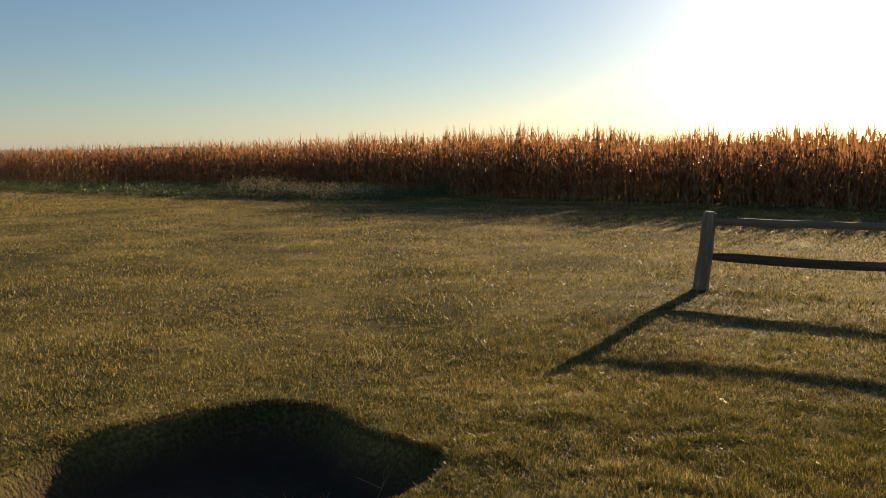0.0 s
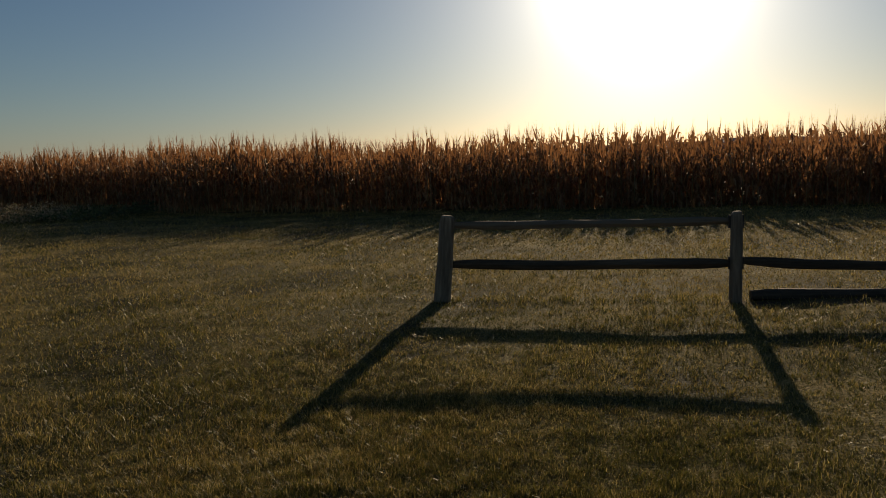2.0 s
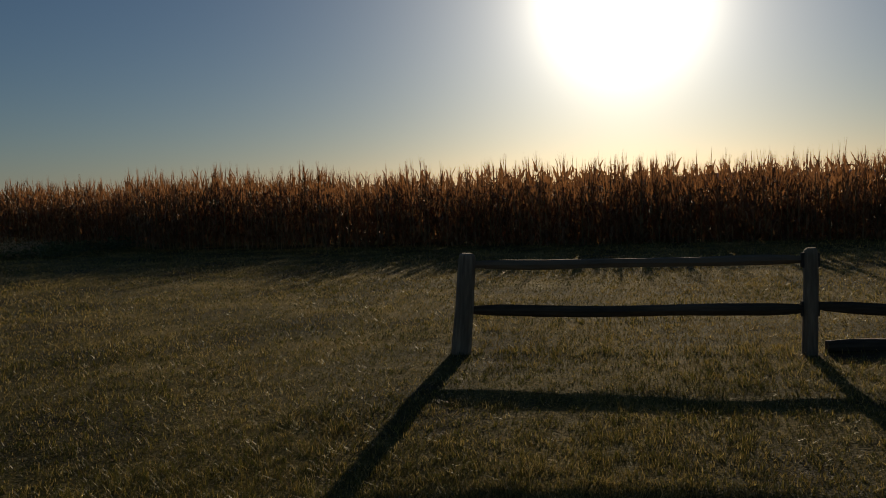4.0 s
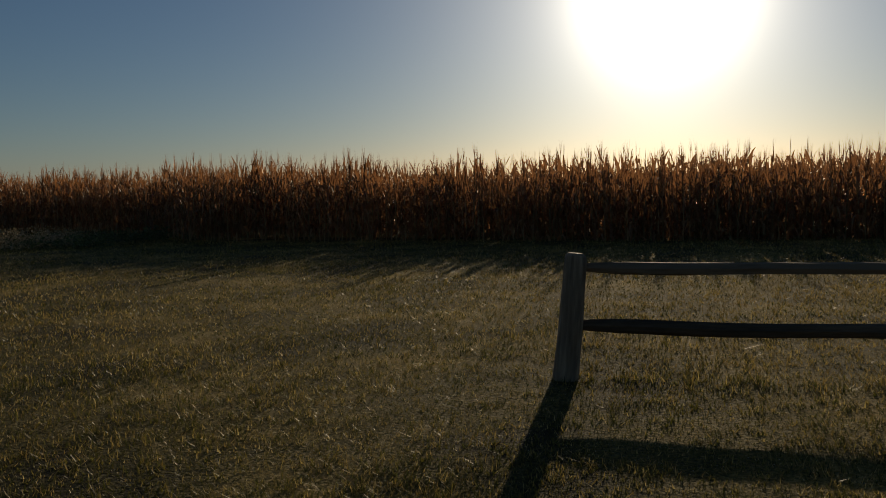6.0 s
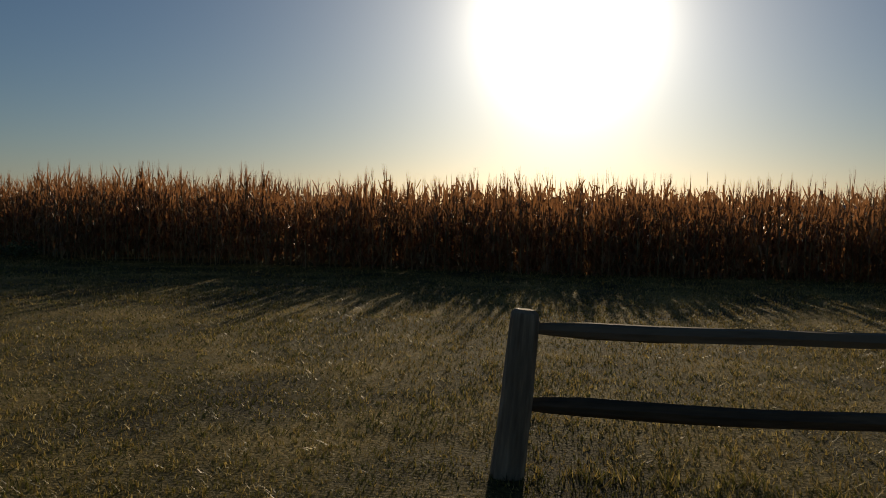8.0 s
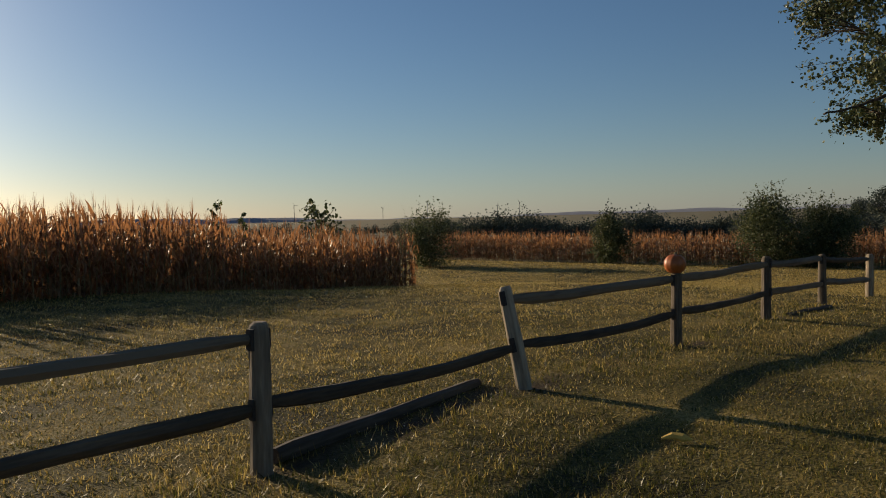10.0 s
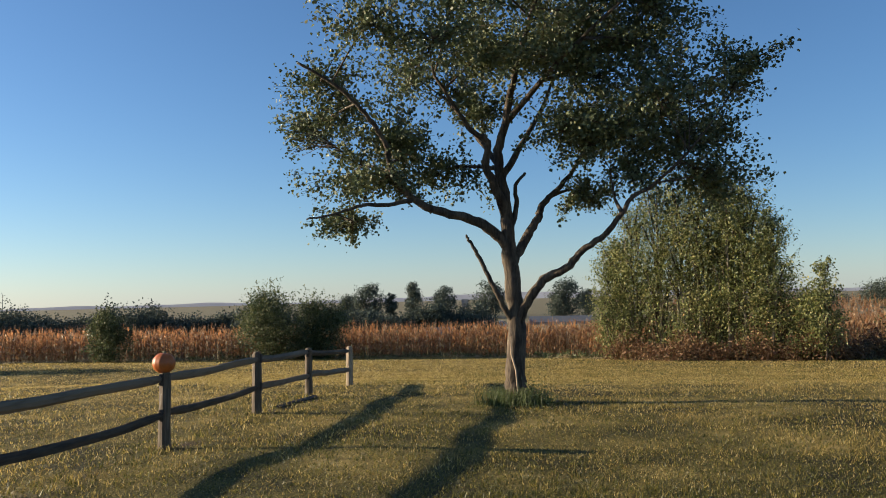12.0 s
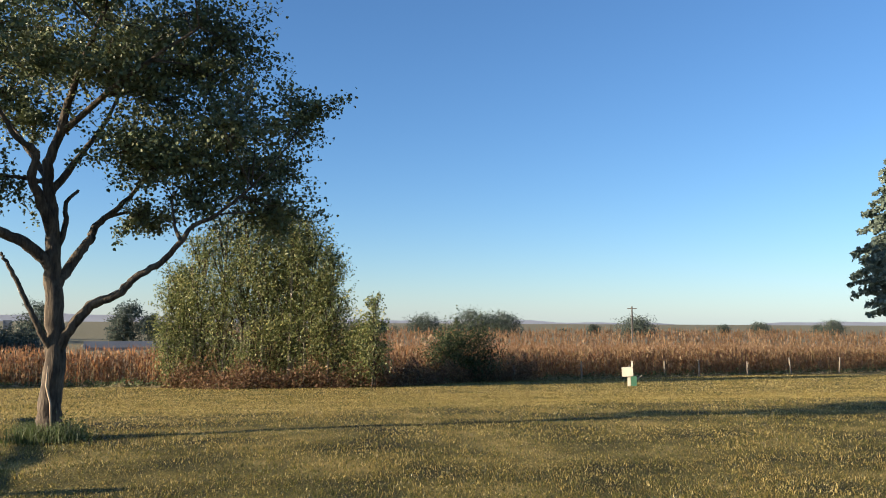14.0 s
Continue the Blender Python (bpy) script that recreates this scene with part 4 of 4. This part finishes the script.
def east_weeds(y0, y1, xo, depth, n, h, leaf, m, seed, label):
    nr = np.random.default_rng(seed)
    k = n // 12
    y = nr.uniform(y0, y1, k)
    x = np.interp(y, [-90, -55, -36, -20, -10, -3, 5, 11, 20, 34, 50, 90], [72, 63, 59, 55, 52.5, 46, 47, 54, 60, 55, 50, 46]) + xo + nr.uniform(0, depth, k)
    hh = h * (0.4 + 0.6 * nr.random(k)) * (0.75 + 0.25 * np.sin(y * 2.1))
    u = nr.uniform(0.03, 1, (k, 12))
    P = np.stack([x[:, None] + nr.normal(0, 0.1, (k, 12)), y[:, None] + nr.normal(0, 0.1, (k, 12)), gz(x, y)[:, None] + hh[:, None] * u], -1).reshape(-1, 3)
    tagged(new("weeds", leaf_mesh("weeds", P, leaf, m, nr)), label, "weeds", kind="stuff")


east_weeds(-15, 8, -2.2, 3.0, 24000, 1.8, 0.11, M_REDWEED, 34, "rusty red-brown weeds below the poplars")
east_weeds(-80, 60, -1.6, 1.4, 15000, 0.35, 0.09, M_DRYGRASS, 35, "rough dry grass along the field edge")
east_weeds(-70, 40, -1.2, 1.4, 14000, 0.7, 0.10, M_WEED, 36, "rough green weeds along the field edge")
# tuft round the tree foot
nr = np.random.default_rng(37)
q = nr.normal(0, 0.24, (1800, 2)) + np.array([TREE.x - 0.16, TREE.y + 0.04])
blade_patch("grass_tuft", q, ground_z(q[:, 0], q[:, 1]), 0.26, 0.011, M_WEED, nr, "long uncut grass round the tree trunk", "grass", 0.6)
q = nr.normal(0, 0.15, (420, 2)) + np.array([TREE.x - 0.1, TREE.y - 0.3])
P = np.column_stack([q, ground_z(q[:, 0], q[:, 1]) + np.abs(nr.normal(0, 0.14, 420))])
tagged(new("weeds", leaf_mesh("weeds", P, 0.045, M_WEED, nr)), "leafy suckers at the foot of the tree", "weeds", kind="stuff")

# ---- small things on the lawn ----
def pedestal(x, y):
    z = float(gz(x, y))
    e = tagged(empty("utility_box", x, y, z, -119), "cream box on a short post beside a green base", "utility box")

    def slab(name, w, d, h, zc, m, lab="", tilt=0, bev=0.02, ox=0):
        bm = bmesh.new()
        bmesh.ops.create_cube(bm, size=1)
        for v in bm.verts:
            v.co = Vector((v.co.x * w, v.co.y * d, v.co.z * h))
        bmesh.ops.bevel(bm, geom=bm.edges[:], offset=bev, segments=2)
        part(name, (bm, m), e, lab, pose(ox, 0, zc, 0, tilt, 0))
    slab("base", 0.27, 0.30, 0.52, 0.26, M_GREEN, "green plastic base", ox=0.24)
    slab("post", 0.15, 0.15, 0.52, 0.26, M_WHITE, ox=0.0, bev=0.015)
    slab("box", 0.55, 0.36, 0.46, 0.72, M_WHITE, "cream box, slightly tilted", -4, 0.045, ox=-0.07)
    slab("rod", 0.085, 0.085, 0.36, 1.09, M_WHITE, ox=0.16, bev=0.01)
    slab("stake", 0.035, 0.035, 0.42, 0.42, M_WHITE, "thin slanting stake", 48, 0.008, ox=0.48)


pedestal(39.6, -14.6)


def stake(x, y, h, lean):
    z = float(gz(x, y))
    vs, fs = tube([(0, 0, -0.1), (lean * 0.5, 0, h * 0.5), (lean, 0, h)], [0.07, 0.065, 0.06], 7, 0.08, random.Random(int(x * 10)))
    ob = new("fence_stake", mesh_of("fence_stake", vs, fs, M_DRYWOOD))
    ob.matrix_basis = pose(x, y, z)
    tagged(ob, "thin weathered field-fence stake in rough grass", "fence post", "stakes along the field")


for x, y, h, lean in ((52.3, -13.4, 1.0, 0.02), (53.7, -18.9, 1.25, 0.03), (55.8, -26.6, 1.2, -0.02), (56.8, -30.2, 1.25, 0.05), (57.5, -35.0, 1.1, 0.0), (58.5, -39.9, 1.35, 0.2),
                      (60.0, -46.0, 1.35, -0.15), (53.6, -22.5, 0.9, 0.02), (51.0, -8.4, 0.8, 0.0), (52.0, -6.0, 0.9, 0.0)):
    stake(x, y, h, lean)

vs, fs = tube([(-0.09, 0, 0.03), (-0.02, 0.01, 0.05), (0.05, -0.01, 0.045), (0.11, 0.0, 0.03)], [0.008, 0.026, 0.03, 0.006], 7)
husk = new("corn_husk", mesh_of("corn_husk", vs, fs, M_HUSK))
husk.matrix_basis = pose(7.25, 9.55, float(ground_z(7.25, 9.55)), 0, 0, -60)
tagged(husk, "yellow dried corn husk lying on the grass", "husk")

# dry weed stalks at the rim of the pit
nr = np.random.default_rng(38)
TV, TF = [], []
for i in range(14):
    x, y = 2.3 + nr.normal(0, 0.16), 3.95 + nr.normal(0, 0.16)
    a, L = nr.uniform(0, 6.28), nr.uniform(0.15, 0.3)
    z = float(ground_z(x, y))
    m = Vector((x + math.cos(a) * L * 0.3, y + math.sin(a) * L * 0.3, z + L * 0.6))
    for br in range(4):
        e = m + Vector((nr.normal(0, 0.08), nr.normal(0, 0.08), nr.uniform(0.0, 0.12)))
        vs, fs = tube([(x, y, z - 0.02), m, e], [0.002, 0.0018, 0.001], 3, cap=False)
        o = len(TV)
        TV += vs
        TF += [tuple(o + w for w in f) for f in fs]
tagged(new("dry_weed", mesh_of("dry_weed", TV, TF, M_DRYGRASS)), "dry spreading crabgrass stalks beside the bare pit", "weeds", kind="stuff")


# ---- distance ----
def far_tree(x, y, z, h, w, seed, label="broad tree far across the fields"):
    return leafy("far_tree", x, y, h, w, seed, M_HAZED_TREE, label, "tree", leaf=0.012 * (h + w) + 0.12, n=7000, stems=1, clumps=18, low=0.06, z=z, shoots=0, group="trees across the fields")


for i, (x, y, z, h, w) in enumerate(((244, 71, -3.2, 10.9, 7), (227, 57, -3.4, 9.0, 8), (231, 80.5, -3.2, 9.8, 11), (233, 74.2, -3.4, 7.6, 4.5), (219, 43, -3.6, 9.6, 11), (192, 20.7, -4, 10, 9.5),
                                     (232, 18, -3.2, 7, 6), (240, 10, -3.2, 6.5, 6), (286, -90.5, -2.6, 9.8, 17), (283, -100.2, -2.6, 8.5, 17), (292, -72.7, -2.5, 7.2, 15), (288, -84, -2.5, 7.8, 3),
                                     (280, -153, -2.7, 8.4, 20), (319, -238, -2.0, 6.6, 10), (285, -247, -2.4, 8.0, 13), (247, -46, -3, 6.2, 6), (236, 88, -3.2, 7.0, 8), (300, -205, -2.0, 5.5, 6),
                                     (310, -262, -2.0, 5.6, 6), (290, -140, -2.6, 6.0, 6))):
    far_tree(x, y, z, h * (0.88 if y > -120 and y < 0 else 0.66 if y < 0 else 1.0), w, 200 + i)


def woods(x0, y0, x1, y1, n, h, depth, seed, label):
    """A far belt of trees as one mass of leaf clumps with an uneven top."""
    nr = np.random.default_rng(seed)
    P = []
    for i in range(n):
        t = nr.random()
        x, y = x0 + (x1 - x0) * t + nr.uniform(0, depth), y0 + (y1 - y0) * t + nr.uniform(0, depth) * 0.3
        hh = h * nr.uniform(0.6, 1.15) * (0.8 + 0.2 * math.sin(t * 17 + seed))
        r = nr.uniform(1.4, 3.0)
        P.append(clump_points(nr, (x, y, float(gz(x, y)) + hh * 0.55), (r, r, hh * 0.52), 380))
    tagged(new("woods", leaf_mesh("woods", np.concatenate(P), 0.32, M_HAZED_TREE, nr)), label, "woods", kind="stuff")


woods(95, 112, 122, 62, 170, 5.6, 12, 41, "dark belt of woods beyond the corn")
woods(118, 66, 121, 33, 115, 4.7, 9, 42, "dark hedgerow and woods beyond the fields")
woods(121, 38, 123, 27, 44, 4.9, 7, 45, "dark rounded trees behind the corn")
woods(300, -60, 290, -110, 26, 4.2, 10, 43, "low hedgerow on the far rise")
woods(120, 300, 190, 195, 90, 5.6, 25, 44, "far woods in the morning haze")
woods(330, -150, 300, -300, 14, 3.0, 20, 48, "scattered low trees on the far rise")


def ridge():
    """Low hills that close the horizon all round, their haze given by a blue-grey colour."""
    a = np.linspace(0, 2 * np.pi, 400)
    r = 2600 + 300 * np.sin(3 * a)
    top = 14 + 7 * np.sin(5 * a + 1) + 4 * np.sin(13 * a) + 2.5 * np.sin(37 * a + 2) + 1.2 * np.sin(91 * a)
    x, y = r * np.cos(a), r * np.sin(a)
    v = np.concatenate([np.stack([x * 0.97, y * 0.97, 0 * a - 5], -1), np.stack([x, y, top], -1), np.stack([x * 1.2, y * 1.2, 0 * a - 5], -1)])
    n = 400
    f = [(i + k * n, (i + 1) % n + k * n, (i + 1) % n + (k + 1) * n, i + (k + 1) * n) for k in (0, 1) for i in range(n)]
    tagged(new("backdrop", mesh_of("backdrop", v, f, M_RIDGE_HAZE, smooth=True)), "low hills along the horizon, coloured blue-grey for haze", "hills", kind="structure")


ridge()


def silo(x, y, z, r, h):
    e = tagged(empty("grain_bin", x, y, z), "small galvanised grain bin with a conical roof", "grain bin", "grain bins at the far farm")
    vs, fs = tube([(0, 0, -1), (0, 0, h * 0.75)], [r, r], 18)
    part("wall", mesh_of("wall", vs, fs, M_STEEL, smooth=False), e)
    vs, fs = tube([(0, 0, h * 0.75), (0, 0, h * 0.96), (0, 0, h)], [r * 1.06, r * 0.2, r * 0.12], 18)
    part("roof", mesh_of("roof", vs, fs, M_STEEL), e)


for x, y, h in ((169.8, 37.4, 2.6), (170.2, 35.0, 2.9), (170.8, 32.4, 2.2)):
    silo(x, y, -4.9, 1.05, h)


def barn(x0, y0, x1, y1, z, wall, ridge, depth, label):
    a, b = Vector((x0, y0, 0)), Vector((x1, y1, 0))
    L = (b - a).length
    ang = math.degrees(math.atan2(y1 - y0, x1 - x0))
    e = tagged(empty("barn", x0, y0, z, ang), label, "barn")
    v = [(0, 0, -1), (L, 0, -1), (L, depth, -1), (0, depth, -1), (0, 0, wall), (L, 0, wall), (L, depth, wall), (0, depth, wall), (0, depth / 2, ridge), (L, depth / 2, ridge)]
    part("wall", mesh_of("wall", v, [(0, 1, 5, 4), (2, 3, 7, 6), (1, 2, 6, 9, 5), (3, 0, 4, 8, 7)], M_BARN_SHADE), e)
    o = 0.35
    r = [(-o, -o, wall - 0.1), (L + o, -o, wall - 0.1), (L + o, depth / 2, ridge + 0.12), (-o, depth / 2, ridge + 0.12), (L + o, depth + o, wall - 0.1), (-o, depth + o, wall - 0.1)]
    part("roof", mesh_of("roof", r, [(0, 1, 2, 3), (3, 2, 4, 5)], M_ROOF), e)


barn(172.4, 14.1, 171.4, 26.6, -4.9, 1.7, 2.7, -8, "long low white barn with grey roof across the fields")
barn(112, 30.0, 111, 33.2, -4.3, 1.4, 2.2, -4, "pale shed roof behind the corn")
barn(395, 83.5, 395, 86.2, -2.0, 3.0, 4.2, -3, "tiny white building on the far rise")


def turbine(x, y, top):
    z = float(gz(x, y))
    e = tagged(empty("wind_turbine", x, y, z), "thin white wind turbine on the horizon", "wind turbine", "turbines on the horizon")
    h = top - z
    vs, fs = tube([(0, 0, -1), (0, 0, h)], [0.55, 0.4], 8)
    part("tower", mesh_of("tower", vs, fs, M_ROOF), e)
    for k in range(3):
        a = 0.4 + 2.094 * k + x
        vs, fs = tube([(0, -1.2, h), (math.cos(a) * 3, -1.2, h + math.sin(a) * 3), (math.cos(a) * 7, -1.2, h + math.sin(a) * 7)], [0.3, 0.32, 0.1], 5)
        part("blade", mesh_of("blade", vs, fs, M_ROOF), e)


for x, y, top in ((829, 1258, 31), (1018, 1110, 30), (1109, 1020, 24), (1135, 990, 27), (1148, 1395, 27)):
    turbine(x, y, top)


def utility_pole(x, y, top):
    z = float(gz(x, y))
    e = tagged(empty("utility_pole", x, y, z), "wooden utility pole with a crossarm in the corn", "utility pole")
    vs, fs = tube([(0, 0, -1), (0, 0, top - z)], [0.19, 0.13], 8)
    part("pole", mesh_of("pole", vs, fs, M_POLE), e)
    vs, fs = tube([(-0.5, -0.75, top - z - 0.4), (0.5, 0.75, top - z - 0.4)], [0.09, 0.09], 6)
    part("crossarm", mesh_of("crossarm", vs, fs, M_POLE), e)


utility_pole(141.5, -72.6, 5.1)

# ---- grass ----
EDGE_Y = [-90, -55, -36, -20, -10, -3, 5, 11, 20, 34, 50, 90]
EDGE_X = [72, 63, 59, 55, 52.5, 46, 47, 54, 60, 55, 50, 46]


def straw_share(x, y):
    """Share of dry blades: more beyond the fence and on the open slope, less between fence and tree; besides yellowing,
    this paints in the lawn's brighter and darker light.
    """
    line = np.interp(x, [q[0] for q in POSTS], [q[1] for q in POSTS])
    patch = np.sin(0.83 * x + 1.7 * np.sin(0.61 * y)) * np.sin(0.97 * y + 1.3 * np.sin(0.71 * x)) + 0.7 * np.sin(2.3 * x + 1.1 * np.sin(3.1 * y)) * np.sin(2.9 * y + 1.9 * np.sin(1.7 * x))
    share = 0.46 + 0.20 * patch + 0.34 * smooth01((y - line) / 1.5) * smooth01((x - 1) / 3) + 0.26 * smooth01((x - 14) / 8)
    return np.clip(share - 0.36 * np.exp(-((x - 8.5) / 6) ** 2 - ((y - 6.5) / 4) ** 2), 0.06, 0.9)


def blades(x, y, h, w, lean, nr):
    """Grass blades as narrow triangles: base points, tips and vertices."""
    k = len(x)
    hh = h * nr.uniform(0.5, 1.35, k)
    ang = nr.uniform(0, 6.283, k)
    ln = np.abs(nr.normal(0, lean, k))
    b = ang + nr.normal(1.57, 0.6, k)
    base = np.stack([x, y, ground_z(x, y) - 0.004], -1)
    side = np.stack([np.cos(b), np.sin(b), 0 * b], -1) * (w * nr.uniform(0.6, 1.3, k))[:, None] / 2
    tip = base + np.stack([np.cos(ang) * ln * hh, np.sin(ang) * ln * hh, hh], -1)
    return base, tip, np.stack([base - side, base + side, tip], 1).reshape(-1, 3)


def on_lawn(x, y):
    return (pit(x, y) < 0.15) & (y < np.interp(x, NORTH_EDGE_X, NORTH_EDGE_Y) + 0.3 + 20 * smooth01((x - 26) / 4)) & (x < np.interp(y, EDGE_Y, EDGE_X) - 0.3)


def lay_grass(x, y, v, nr, label):
    dry = nr.random(len(x)) < straw_share(x, y)
    tagged(new("grass", mesh_of("grass", v, np.arange(3 * len(x)).reshape(-1, 3), [M_BLADE, M_STRAW], dry.astype(int))), label, "grass", kind="stuff")


def build_grass():
    nr = np.random.default_rng(50)
    n = 2500000
    r = 0.7 + 32 * nr.random(n) ** 2.2
    a = nr.uniform(0, 2 * np.pi, n)
    cx, cy = 3.3 + nr.uniform(-0.9, 0.9, n), 4.2 + nr.uniform(-2.6, 2.6, n)
    x, y = cx + r * np.cos(a), cy + r * np.sin(a)
    ok = on_lawn(x, y) & (y > -20) & ((y > 1.0) | (x > 3.0))
    fx, fy = x + nr.normal(0, 0.5, n), y + nr.normal(0, 0.5, n)
    ok &= ((fx < 5.6) & (fy > 0.2 + 0.466 * np.maximum(5.3 - fx, 0))) | ((fx >= 3.0) & (fy > 5.0 - 1.05 * (fx - 2.3))) | (nr.random(n) < 0.08)
    # tufted: keep more where the lawn is thick
    tuft = 0.5 + 0.28 * np.sin(9 * x + 2 * np.sin(7 * y)) * np.sin(8.3 * y + 2 * np.sin(6.1 * x)) + 0.22 * np.sin(27 * x + 3 * np.sin(19 * y)) * np.sin(25 * y + 3 * np.sin(21 * x))
    ok &= (nr.random(n) < 0.3 + 0.7 * tuft) & (nr.random(n) > 1.15 * bare(x, y))
    x, y, r = x[ok], y[ok], r[ok]
    h = 0.032 * (0.4 + 1.0 * tuft[ok]) * (1 + 0.25 * np.sin(0.9 * x) * np.sin(1.1 * y)) + 0.0003 * r
    line = np.interp(x, [q[0] for q in POSTS], [q[1] for q in POSTS])
    h = h * (1 + 0.9 * np.exp(-((y - line) / 0.16) ** 2) * (x > 1.7) * (x < 20.2))
    base, tip, v = blades(x, y, h, 0.0036 + 0.0009 * r, 0.95, nr)
    lay_grass(x, y, v, nr, "short mown grass, green and straw-yellow, wet with dew")

    # dewdrops on the blade tips: tiny glossy flecks, coloured whitish to imitate glints
    pick = np.nonzero(r < 20)[0]
    pick = nr.choice(pick, 60000, replace=False)
    c = tip[pick] * 0.7 + base[pick] * 0.3
    u = nr.normal(size=(len(c), 3))
    u /= np.linalg.norm(u, axis=1, keepdims=True)
    q = np.cross(u, nr.normal(size=(len(c), 3)))
    q /= np.linalg.norm(q, axis=1, keepdims=True)
    m = (0.0016 + 0.00016 * r[pick])[:, None]
    v = np.stack([c - u * m, c + u * m * 0.5 + q * m, c + u * m * 0.5 - q * m], 1).reshape(-1, 3)
    tagged(new("dew", mesh_of("dew", v, np.arange(3 * len(c)).reshape(-1, 3), M_DEW_GLINT)), "dewdrops on the grass as pale flecks, glints painted in", "dew", kind="stuff")

    # far lawn, down to the edges of the fields
    n = 900000
    r, a = 24 * (2.9 ** nr.random(n)), nr.uniform(0, 2 * np.pi, n)
    x, y = 3.0 + r * np.cos(a), 5.0 + r * np.sin(a)
    ok = on_lawn(x, y) & ((y > 5.0 - 1.05 * (x - 2.3)) & (x > 3) | (y > 8) & (x <= 3))
    x, y, r = x[ok], y[ok], r[ok]
    _, _, v = blades(x, y, 0.024 + 0.0006 * r, 0.001 * r, 0.9, nr)
    lay_grass(x, y, v, nr, "mown grass running down to the cornfields")


build_grass()
